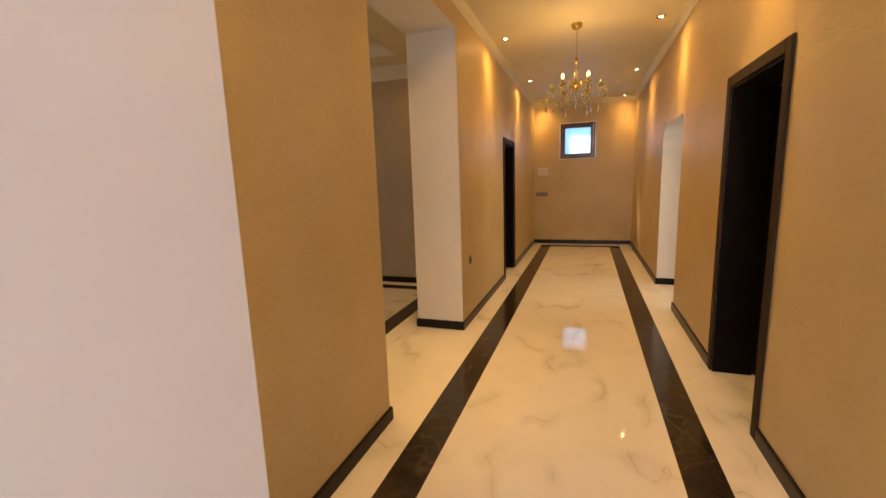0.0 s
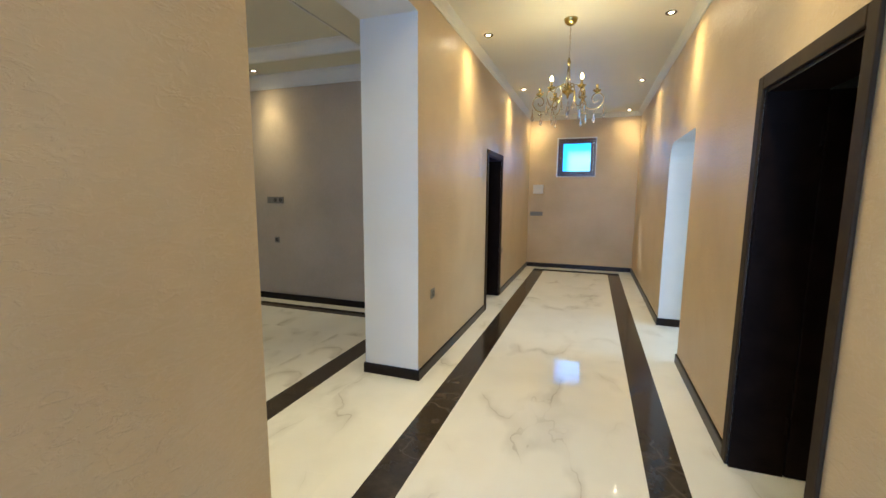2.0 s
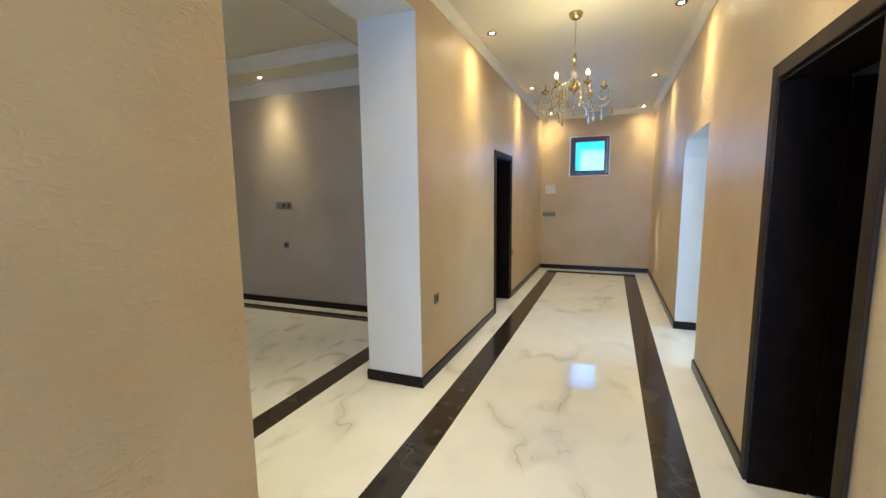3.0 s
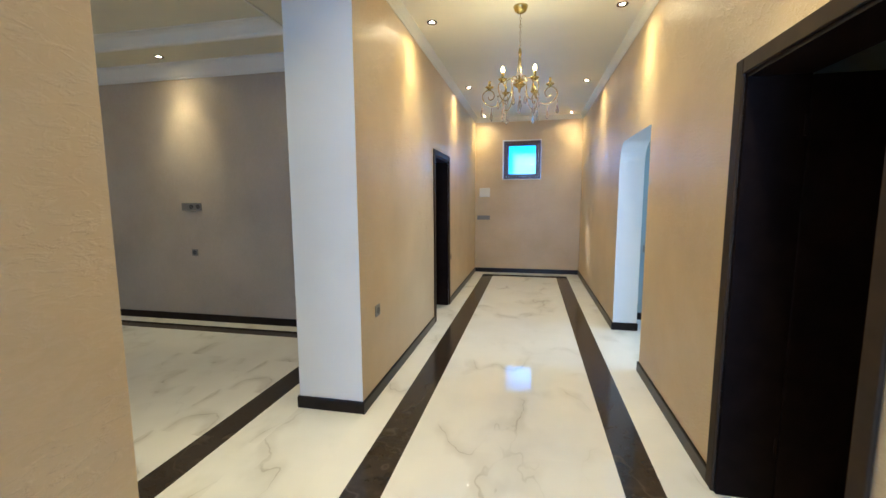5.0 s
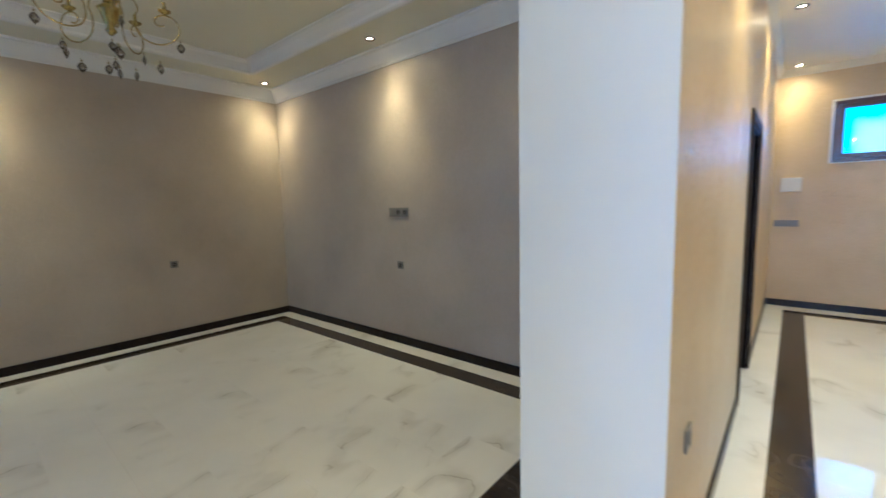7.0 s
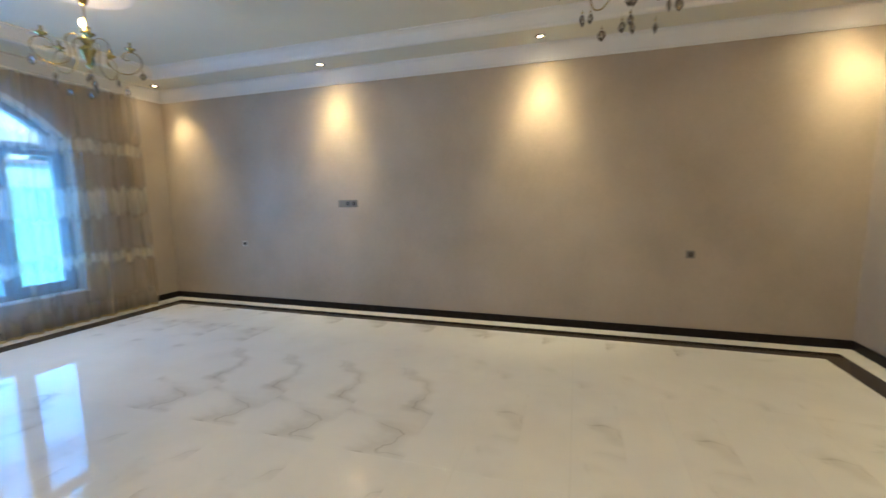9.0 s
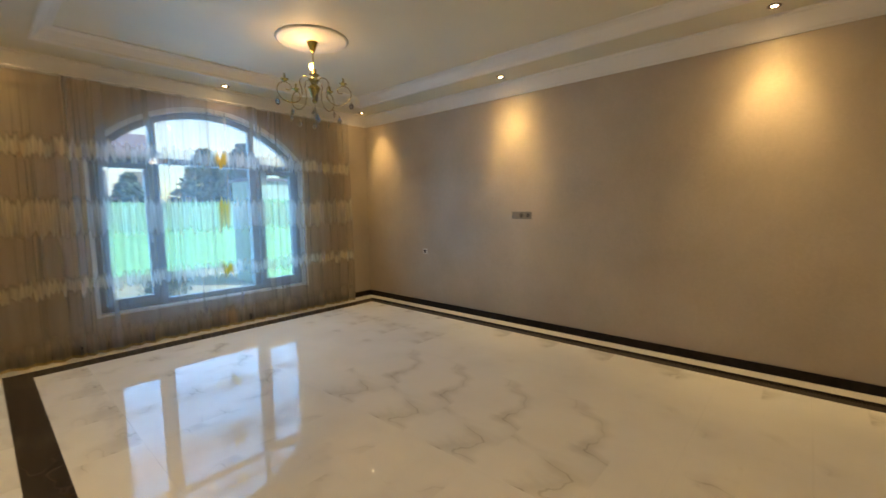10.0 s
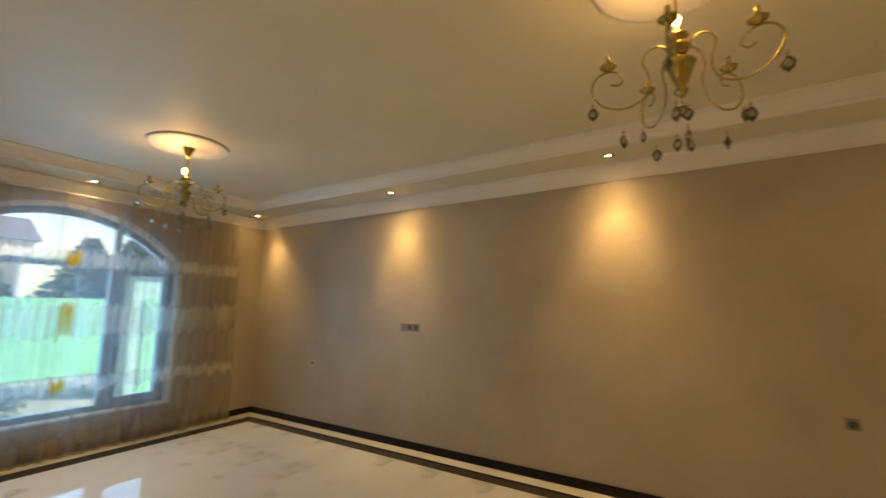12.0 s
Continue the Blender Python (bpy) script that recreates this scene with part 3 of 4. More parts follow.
# door in the side room
t = thing("side_room_door", pose(2.325, 6.72, 0), "closed dark wenge door with trim in pale blue wall", "door")
for nm, a, b, z0, z1 in (("side_trim", -0.472, -0.402, 0, 2.08), ("side_trim", 0.402, 0.472, 0, 2.08), ("head_trim", -0.401, 0.401, 2.01, 2.08)):
    part(nm, bevelled(a, b, -0.016, -0.0005, z0, z1, 0.004), FRAMEW, t)
part("leaf", bevelled(-0.405, 0.405, 0.01, 0.05, 0.008, 2.0, 0.003), WENGE, t)


# ---- windows ----
def frame_bar(bm, x0, x1, y0, y1, z0, z1):
    b2 = bevelled(x0, x1, y0, y1, z0, z1, 0.005, 1)
    me = bpy.data.meshes.new("tmp")
    b2.to_mesh(me)
    b2.free()
    bm.from_mesh(me)
    bpy.data.meshes.remove(me)


# small end window
w = tagged(new("window_1"), "small square brown-framed window with frosted pane high up", "window", kind="structure")
x0, x1, z0, z1 = EW
for nm, i, wd, ya, yb in (("window_frame", 0.0, 0.045, CY1 - 0.012, CY1 + 0.055), ("sash", 0.047, 0.05, CY1 - 0.022, CY1 + 0.045)):
    bm = bmesh.new()
    a, b, c, d = x0 + i + 0.012, x1 - i - 0.003, z0 + i + 0.003, z1 - i - 0.015
    frame_bar(bm, a, b, ya, yb, c, c + wd)
    frame_bar(bm, a, b, ya, yb, d - wd, d)
    frame_bar(bm, a, a + wd, ya, yb, c + wd, d - wd)
    frame_bar(bm, b - wd, b, ya, yb, c + wd, d - wd)
    part(nm, bm, WINBROWN, w)
bm = bmesh.new()
box(bm, x0 + 0.1, x1 - 0.1, CY1 + 0.01, CY1 + 0.016, z0 + 0.1, z1 - 0.11)
g = part("pane", bm, FROST, w, "frosted blue-green pane")
g.visible_shadow = False
bm = bmesh.new()
box(bm, x0 - 0.004, x1 + 0.004, CY1 - 0.006, CY1 - 0.0005, z0 - 0.012, z0 + 0.0)
box(bm, x0 - 0.012, x0 + 0.010, CY1 - 0.006, CY1 - 0.0005, z0, z1 + 0.008)
box(bm, x0 + 0.0105, x1 + 0.004, CY1 - 0.006, CY1 - 0.0005, z1 - 0.014, z1 + 0.008)
part("edge_bead", bm, PLASTER, w, "white bead round the frame")

# arched window
w = tagged(new("window_2"), "large arched window with grey-brown profiles behind sheer curtain", "window", kind="structure")
WY0, WY1 = RY0 - 0.17, RY0 - 0.10
TRZ = 2.08
MA, MB = -4.19, -3.03


def arch_bar(bm, x0, x1, inset, width, ya, yb, n=28):
    prev = None
    for i in range(n + 1):
        x = x0 + (x1 - x0) * i / n
        zo, zi = arch_z(x, inset), arch_z(x, inset + width)
        cur = [bm.verts.new(c) for c in ((x, ya, zo), (x, yb, zo), (x, yb, max(zi, TRZ)), (x, ya, max(zi, TRZ)))]
        if prev:
            for k in range(4):
                bm.faces.new((prev[k], prev[(k + 1) % 4], cur[(k + 1) % 4], cur[k]))
        else:
            bm.faces.new(cur[::-1])
        prev = cur
    bm.faces.new(prev)


bm = bmesh.new()
frame_bar(bm, WX0, WX0 + 0.07, WY0, WY1, WZ0, WSP - 0.0)
frame_bar(bm, WX1 - 0.07, WX1, WY0, WY1, WZ0, WSP - 0.0)
frame_bar(bm, WX0 + 0.07, WX1 - 0.07, WY0, WY1, WZ0, WZ0 + 0.07)
arch_bar(bm, WX0 + 0.002, WX1 - 0.002, 0.0, 0.075, WY0, WY1)
part("window_frame", bm, WINDARK, w)
for xm in (MB, MA):
    bm = bmesh.new()
    frame_bar(bm, xm - 0.045, xm + 0.045, WY0, WY1, WZ0 + 0.07, TRZ)
    frame_bar(bm, xm - 0.035, xm + 0.035, WY0, WY1, TRZ + 0.07, arch_z(xm) - 0.07)
    part("mullion", bm, WINDARK, w)
for a, b in ((WX0 + 0.07, MA - 0.045), (MA + 0.045, MB - 0.045), (MB + 0.045, WX1 - 0.07)):
    bm = bmesh.new()
    frame_bar(bm, a, b, WY0, WY1, TRZ, TRZ + 0.07)
    part("transom", bm, WINDARK, w)
for a, b in ((WX0 + 0.075, MA - 0.05), (MB + 0.05, WX1 - 0.075)):
    bm = bmesh.new()
    c, d = WZ0 + 0.075, TRZ - 0.005
    ya, yb = WY1 - 0.045, WY1 + 0.02
    frame_bar(bm, a, b, ya, yb, c, c + 0.065)
    frame_bar(bm, a, b, ya, yb, d - 0.065, d)
    frame_bar(bm, a, a + 0.065, ya, yb, c + 0.065, d - 0.065)
    frame_bar(bm, b - 0.065, b, ya, yb, c + 0.065, d - 0.065)
    s = part("casement", bm, WINDARK, w)
    bm = bmesh.new()
    hx = b - 0.035 if a < -4.3 else a + 0.035
    frame_bar(bm, hx - 0.012, hx + 0.012, yb, yb + 0.03, 1.15, 1.30)
    part("window_handle", bm, NICKEL, s)
for a, b in ((WX0 + 0.11, MA - 0.09), (MA + 0.04, MB - 0.04), (MB + 0.09, WX1 - 0.11)):
    bm = bmesh.new()
    box(bm, a, b, RY0 - 0.136, RY0 - 0.13, WZ0 + 0.07, TRZ)
    part("pane", bm, GLASS, w).visible_shadow = False
for a, b in ((WX0 + 0.10, MA - 0.03), (MA + 0.03, MB - 0.03), (MB + 0.03, WX1 - 0.10)):
    bm = bmesh.new()
    prev = None
    for i in range(13):
        x = a + (b - a) * i / 12
        cur = (bm.verts.new((x, RY0 - 0.133, TRZ + 0.06)), bm.verts.new((x, RY0 - 0.133, max(TRZ + 0.061, arch_z(x) - 0.05))))
        if prev:
            bm.faces.new((prev[0], cur[0], cur[1], prev[1]))
        prev = cur
    part("pane", bm, GLASS, w).visible_shadow = False
part("window_sill", bevelled(WX0 - 0.03, WX1 + 0.03, RY0 - 0.099, RY0 + 0.03, WZ0 - 0.02, WZ0 + 0.004, 0.006), PLASTER, w, "white sill board")
bm = bmesh.new()
prev = None
for i in range(41):
    x = WX0 - 0.03 + (WX1 - WX0 + 0.06) * i / 40
    zo = WTOP - WR + math.sqrt((WR + 0.05) ** 2 - (x - WC) ** 2)
    zi = WTOP - WR + math.sqrt(max(0, (WR - 0.002) ** 2 - (min(max(x, WX0), WX1) - WC) ** 2))
    cur = [bm.verts.new(c) for c in ((x, RY0 + 0.001, zo), (x, RY0 + 0.012, zo), (x, RY0 + 0.012, zi), (x, RY0 + 0.001, zi))]
    if prev:
        for k in range(4):
            bm.faces.new((prev[k], prev[(k + 1) % 4], cur[(k + 1) % 4], cur[k]))
    prev = cur
box(bm, WX0 - 0.04, WX0, RY0 + 0.001, RY0 + 0.012, WZ0 - 0.03, WSP)
box(bm, WX1, WX1 + 0.04, RY0 + 0.001, RY0 + 0.012, WZ0 - 0.03, WSP)
part("edge_trim", bm, PLASTER, w, "white trim round the arch")

# entrance glazing
w = tagged(new("window_3"), "plain glazed entrance doorway", "window", kind="structure")
bm = bmesh.new()
for a, b, c, d in ((-0.75, -0.67, 0, 2.5), (0.92, 1.0, 0, 2.5), (0.085, 0.165, 0, 2.42), (-0.67, 0.92, 2.42, 2.5)):
    frame_bar(bm, a, b, -3.12, -3.05, c, d)
part("window_frame", bm, WINBROWN, w)
bm = bmesh.new()
box(bm, -0.68, 0.93, -3.09, -3.084, 0, 2.43)
part("pane", bm, GLASS, w).visible_shadow = False

# unseen side window, added to give the blue fill lamp an opening
w = tagged(new("unseen_window_4"), "unseen side window added to let blue fill light into the entrance", "window", kind="structure")
bm = bmesh.new()
for a, b, c, d in ((-1.5, -1.43, 1.0, 2.2), (-0.37, -0.3, 1.0, 2.2), (-1.43, -0.37, 1.0, 1.07), (-1.43, -0.37, 2.13, 2.2)):
    frame_bar(bm, 1.22, 1.29, a, b, c, d)
part("window_frame", bm, WINBROWN, w)
bm = bmesh.new()
box(bm, 1.25, 1.256, -1.44, -0.36, 1.06, 2.14)
part("pane", bm, GLASS, w).visible_shadow = False

# ---- sheer curtain ----
cur = thing("sheer_curtain", pose(0, -2.585, 0), "floor-length sheer cream curtain with embroidered rows over arched window", "curtain")
bm = bmesh.new()
CXa, CXb = -5.64, -1.53
NXC, NZC = 520, 24
grid = []
for j in range(NZC + 1):
    z = 0.012 + (2.872 - 0.012) * j / NZC
    row = []
    for i in range(NXC + 1):
        u = i / NXC
        ph = 2 * math.pi * u * 30 + 1.8 * math.sin(u * 23) + 0.9 * math.sin(u * 61 + 1)
        amp = 0.030 + 0.012 * math.sin(u * 37 + 2) + 0.012 * (1 - z / 2.9)
        y = amp * math.sin(ph) + 0.012 * math.sin(ph * 0.5 + z * 1.3)
        x = CXa + (CXb - CXa) * u + 0.010 * math.sin(ph * 2) * (1 + 0.5 * math.sin(z)) + 0.05 * (1 - z / 2.9) * (u - 0.3)
        row.append(bm.verts.new((x, y, z)))
    grid.append(row)
for j in range(NZC):
    for i in range(NXC):
        bm.faces.new((grid[j][i], grid[j][i + 1], grid[j + 1][i + 1], grid[j + 1][i]))
hem = bmesh.new()
for i in range(NXC):
    p, q = grid[0][i].co, grid[0][i + 1].co
    front = [hem.verts.new((v.x, v.y + d, z)) for d in (0.0015, -0.0015) for v, z in ((p, 0.008), (q, 0.008), (q, 0.034), (p, 0.034))]
    for f in ((0, 1, 2, 3), (7, 6, 5, 4), (0, 4, 5, 1), (3, 2, 6, 7)):
        hem.faces.new([front[k] for k in f])
part("cloth", bm, SHEER, cur, smooth=True)
part("hem", hem, HEM, cur, "pale gold woven hem tape")
rail = part("curtain_rail", bevelled(CXa - 0.02, CXb + 0.02, -0.012, 0.012, 2.875, 2.89, 0.003), PLASTER, cur, "white curtain rail")

# ---- downlights ----
def downlight(master=None):
    t = thing("downlight", pose(0, 0, 0), "round dark nickel recessed downlight, lit, in off-white ceiling", "downlight", "recessed ceiling downlights")
    bm = bmesh.new()
    lathe(bm, [(0.046, 0.0), (0.047, -0.007), (0.042, -0.010), (0.035, -0.009), (0.028, -0.001), (0.020, 0.0)], 24)
    part("ring", bm, RING, t, "dark nickel ring", True)
    bm = bmesh.new()
    lathe(bm, [(0.021, -0.002), (0.018, -0.005), (0.002, -0.006)], 20)
    part("lens", bm, LENS, t, "glowing lens")
    return t


CORR = [(x, y) for y in (-1.55, 0.7, 2.95, 5.20, 7.44, 9.54) for x in (-0.695, 0.915)]
LIV = [(-5.81, 5.33), (-5.81, 2.75), (-5.81, 0.22), (-5.81, -2.43), (-3.78, 5.33), (-1.71, 5.33), (-3.745, -2.44), (-1.70, -2.44), (-1.745, 0.22), (-1.745, 2.75)]
first = None
for (x, y), z in [(p, CEIL_C) for p in CORR] + [(p, CEIL_R) for p in LIV]:
    if first is None:
        first = downlight()
        first.matrix_world = pose(x, y, z)
    else:
        copy_thing(first, pose(x, y, z))
    # each beam leans a little towards the walls beside it; a weak wide spill goes straight down
    if z == CEIL_C:
        watts, size, spill = (15 if y > 9 else 12 if y < 0 else 27), 66, (8 if y > 9 else 3 if y < 0 else 13)
        tx, ty = (-0.15 if x < 0 else 0.15), (0.15 if y > 9 else 0)
    else:
        watts, size, spill = (22 if y > 5 else SPOT_W), SPOT_ANGLE, (2 if y < -2 else SPILL)
        lean = 0.22
        tx = -lean if x < -5.5 else lean if x > -2 else 0
        ty = lean if y > 5 else 0.2 if y < -2 else 0
    for name, power, angle, target in (("downlight_beam", watts, size, (x + tx, y + ty, z - 1.02)), ("downlight_spill", spill, 155, (x, y, z - 1.0))):
        lamp = new(name, bpy.data.lights.new(name, "SPOT"))
        lamp.data.energy, lamp.data.color = power, WARM
        lamp.data.spot_size, lamp.data.spot_blend, lamp.data.shadow_soft_size = radians(angle), 1.0, 0.04
        lamp.matrix_world = look((x, y, z - 0.02), target)


# ---- chandeliers ----
def smooth_line(pts, steps=5):
    """A smooth curve through the given (distance, height) pairs."""
    out = []
    for i in range(len(pts) - 1):
        p0, p1, p2, p3 = (Vector(pts[min(max(k, 0), len(pts) - 1)]) for k in (i - 1, i, i + 1, i + 2))
        for k in range(steps):
            u = k / steps
            out.append(tuple(0.5 * (2 * p1 + (p2 - p0) * u + (2 * p0 - 5 * p1 + 4 * p2 - p3) * u * u + (3 * p1 - p0 - 3 * p2 + p3) * u ** 3)))
    return out + [pts[-1]]


def scroll_arm(style):
    """Side view of an arm: out of the body, over a crest, down, out round a wide curl that ends in a hook inside it."""
    if style == "cone":
        return smooth_line([(0.03, 0.03), (0.05, 0.070), (0.085, 0.085), (0.125, 0.065), (0.142, 0.020), (0.125, -0.030), (0.122, -0.085), (0.145, -0.140),
                            (0.195, -0.172), (0.250, -0.178), (0.310, -0.155), (0.350, -0.105), (0.353, -0.055), (0.325, -0.012), (0.280, 0.002),
                            (0.240, -0.012), (0.224, -0.044), (0.245, -0.066), (0.275, -0.060)])
    return smooth_line([(0.02, 0.00), (0.035, 0.040), (0.070, 0.058), (0.105, 0.040), (0.118, 0.000), (0.118, -0.050), (0.135, -0.105), (0.170, -0.148),
                        (0.220, -0.166), (0.275, -0.150), (0.308, -0.105), (0.310, -0.065), (0.285, -0.036), (0.250, -0.030),
                        (0.222, -0.048), (0.212, -0.080), (0.230, -0.108), (0.256, -0.106), (0.264, -0.086)])


def drop_crystal(at, parent, size, ring_like):
    bm = bmesh.new()
    if ring_like:
        lathe(bm, [(0.001, size * 1.05), (size * 0.30, size * 0.62), (size * 0.36, size * 0.36), (size * 0.22, size * 0.08), (0.001, -size * 0.1)], 8, at)
    else:
        lathe(bm, [(0.001, size * 1.9), (size * 0.2, size * 1.1), (size * 0.36, size * 0.35), (size * 0.2, -size * 0.05), (0.001, -size * 0.2)], 8, at)
    p = part("crystal_drop", bm, CRYSTAL, parent, "clear cut crystal drop")
    if ring_like:
        bm = bmesh.new()
        a0 = math.atan2(at[1], at[0]) + at[2] * 40
        pts = []
        for k in range(17):
            q = 2 * math.pi * k / 16
            w = 1.06 / (abs(math.cos(q)) + abs(math.sin(q))) ** 0.45
            across = size * 0.46 * w * math.cos(q)
            pts.append((at[0] + across * math.cos(a0), at[1] + across * math.sin(a0), at[2] + size * (0.45 + 0.62 * w * math.sin(q))))
        tube(bm, pts, size * 0.12, 6)
        lathe(bm, [(0.001, -size * 0.42), (size * 0.09, -size * 0.36), (size * 0.09, -size * 0.26), (0.001, -size * 0.20)], 8, at)
        part("setting", bm, RING, p, "dark metal ring round the drop", True)
    bm = bmesh.new()
    top = at[2] + size * (1.15 if ring_like else 1.9)
    tube(bm, [(at[0], at[1], top - 0.002), (at[0], at[1], top + 0.028)], 0.0016, 5)
    lathe(bm, [(0.001, 0.0), (0.006, 0.005), (0.006, 0.009), (0.001, 0.014)], 8, (at[0], at[1], top + 0.004))
    part("link", bm, BRASS, p, "brass link and bead")
    return p


def chandelier(at, label, arms, r_out, lit, stem, style, turn):
    """at: the point of the ceiling; stem: from the ceiling down to the top of the body."""
    t = thing("chandelier", pose(*at, 0, 0, turn), label, "chandelier")
    bm = bmesh.new()
    if style == "cone":
        lathe(bm, [(0.055, 0.0), (0.052, -0.006), (0.022, -0.085), (0.012, -0.10)], 24)
    else:
        lathe(bm, [(0.06, 0.0), (0.06, -0.008), (0.05, -0.035), (0.03, -0.052), (0.008, -0.06)], 24)
    part("canopy", bm, BRASS, t, "", True)
    bm = bmesh.new()
    if style == "cone":
        tube(bm, [(0, 0, -0.09), (0, 0, -stem)], 0.006)
    else:
        n = 11
        for i in range(n):
            z0 = -0.055 - (stem - 0.055) * i / n
            L = (stem - 0.055) / n * 1.25
            pts = []
            for k in range(13):
                a = 2 * math.pi * k / 12
                u, v = 0.007 * math.cos(a), -L / 2 + L / 2 * math.sin(a)
                pts.append((u, 0, z0 + v) if i % 2 else (0, u, z0 + v))
            tube(bm, pts, 0.0018, 5)
    part("stem" if style == "cone" else "chain", bm, BRASS, t)
    b = -stem
    bm = bmesh.new()
    if style == "cone":
        lathe(bm, [(0.008, b + 0.075), (0.014, b + 0.06), (0.014, b + 0.03), (0.04, b + 0.02), (0.042, b + 0.014), (0.016, b + 0.004), (0.024, b - 0.005), (0.045, b - 0.03), (0.05, b - 0.04), (0.022, b - 0.055), (0.028, b - 0.08), (0.062, b - 0.11), (0.05, b - 0.13), (0.032, b - 0.19), (0.018, b - 0.21), (0.03, b - 0.235), (0.01, b - 0.26)], 24)
    else:
        lathe(bm, [(0.004, b + 0.03), (0.010, b + 0.015), (0.017, b - 0.01), (0.014, b - 0.03), (0.007, b - 0.045)], 20)
        for k in range(4):
            ca, sa = math.cos(k * math.pi / 2 + 0.4), math.sin(k * math.pi / 2 + 0.4)
            tube(bm, [(0.006 * ca, 0.006 * sa, b - 0.03), (0.014 * ca, 0.014 * sa, b - 0.12), (0.030 * ca, 0.030 * sa, b - 0.25)], 0.0032, 6)
        lathe(bm, [(0.012, b - 0.19), (0.012, b - 0.25), (0.050, b - 0.262), (0.052, b - 0.270), (0.030, b - 0.285), (0.012, b - 0.30), (0.010, b - 0.32), (0.003, b - 0.335)], 20)
    part("body", bm, BRASS, t, "", True)
    hub = b - (0.10 if style == "cone" else 0.27)
    prof = scroll_arm(style)
    for k in range(arms):
        a = 2 * math.pi * k / arms
        ca, sa = math.cos(a), math.sin(a)

        def P(r, z):
            return (r * ca, r * sa, hub + z)

        bm = bmesh.new()
        tube(bm, [P(r, z) for r, z in prof], 0.0048, 8)
        arm = part("arm", bm, BRASS, t, "", True)
        cup_r, cup_z = (0.283, 0.018) if style == "cone" else (0.252, -0.014)
        bm = bmesh.new()
        o = P(cup_r, cup_z)
        lathe(bm, [(0.006, -0.012), (0.022, -0.004), (0.036, 0.008), (0.037, 0.012), (0.02, 0.010), (0.012, 0.014)], 18, o)
        part("drip_pan", bm, BRASS, arm, "", True)
        bm = bmesh.new()
        lathe(bm, [(0.010, 0.012), (0.010, 0.060), (0.009, 0.062)], 14, o)
        part("candle_sleeve", bm, BRASS, arm, "", True)
        if k in lit:
            bm = bmesh.new()
            lathe(bm, [(0.006, 0.060), (0.012, 0.070), (0.014, 0.082), (0.010, 0.096), (0.003, 0.108)], 14, o)
            part("bulb", bm, BULB, arm, "glowing warm candle bulb", True)
            lamp = new("bulb_light", bpy.data.lights.new("bulb_light", "POINT"))
            lamp.data.energy, lamp.data.color, lamp.data.shadow_soft_size = 2.5, WARM, 0.02
            lamp.matrix_world = t.matrix_world @ Matrix.Translation((o[0] * 1.0, o[1] * 1.0, o[2] + 0.14))
        ring = style == "cone"
        sz = 0.040 if ring else 0.042
        drop_crystal(P(r_out, -0.10 - (0.105 if ring else 0.14)), t, sz, ring)
        drop_crystal(P(0.235, -0.17 - (0.175 if ring else 0.11)), t, sz, ring)
    if style == "cone":
        # the lit lamp stands on top of the body
        bm = bmesh.new()
        lathe(bm, [(0.006, 0.0), (0.012, 0.010), (0.017, 0.028), (0.016, 0.044), (0.009, 0.058), (0.003, 0.062)], 16, (0.02, 0, b + 0.055))
        part("bulb", bm, BULB, t, "glowing warm round bulb", True)
        lamp = new("bulb_light", bpy.data.lights.new("bulb_light", "POINT"))
        lamp.data.energy, lamp.data.color, lamp.data.shadow_soft_size = 2.0, (1.0, 0.70, 0.32), 0.03
        lamp.matrix_world = t.matrix_world @ Matrix.Translation((0.07, 0, b + 0.13))
        for i, (x, y, z) in enumerate(((0, 0, -0.34), (0.03, 0.02, -0.37), (-0.03, 0.01, -0.44), (0.0, -0.03, -0.48), (0.02, 0.02, -0.50))):
            drop_crystal((x, y, b + z), t, 0.037, True)
    else:
        for x, y, z in ((0.05, 0, -0.42), (-0.05, 0.02, -0.42), (0, 0.05, -0.45), (0.01, -0.04, -0.47), (0, 0, -0.5)):
            drop_crystal((x, y, b + z), t, 0.042, False)
    return t


def rose(x, y):
    bm = bmesh.new()
    lathe(bm, [(0.34, 0.0), (0.335, -0.012), (0.315, -0.020), (0.30, -0.016), (0.28, -0.022), (0.24, -0.012), (0.12, -0.014), (0.09, -0.024), (0.07, -0.024)], 64, (x, y, TRAY_Z))
    ob = finish("ceiling_rose", bm, PLASTER)
    for p in ob.data.polygons:
        p.use_smooth = True
    return tagged(ob, "round white plaster ceiling rose above chandelier", "ceiling rose", "ceiling roses")


CH1, CH2 = (-3.87, -0.66), (-3.87, 3.37)
chandelier((0.095, 5.06, CEIL_C), "antique brass six-arm crystal chandelier on chain in corridor", 6, 0.315, (4, 5), 0.36, "chain", 0)
for (x, y), turn in ((CH1, -11), (CH2, -5)):
    rose(x, y)
    chandelier((x, y, TRAY_Z - 0.024), "antique brass five-arm crystal chandelier under ceiling rose", 5, 0.355, (), 0.32, "cone", turn)


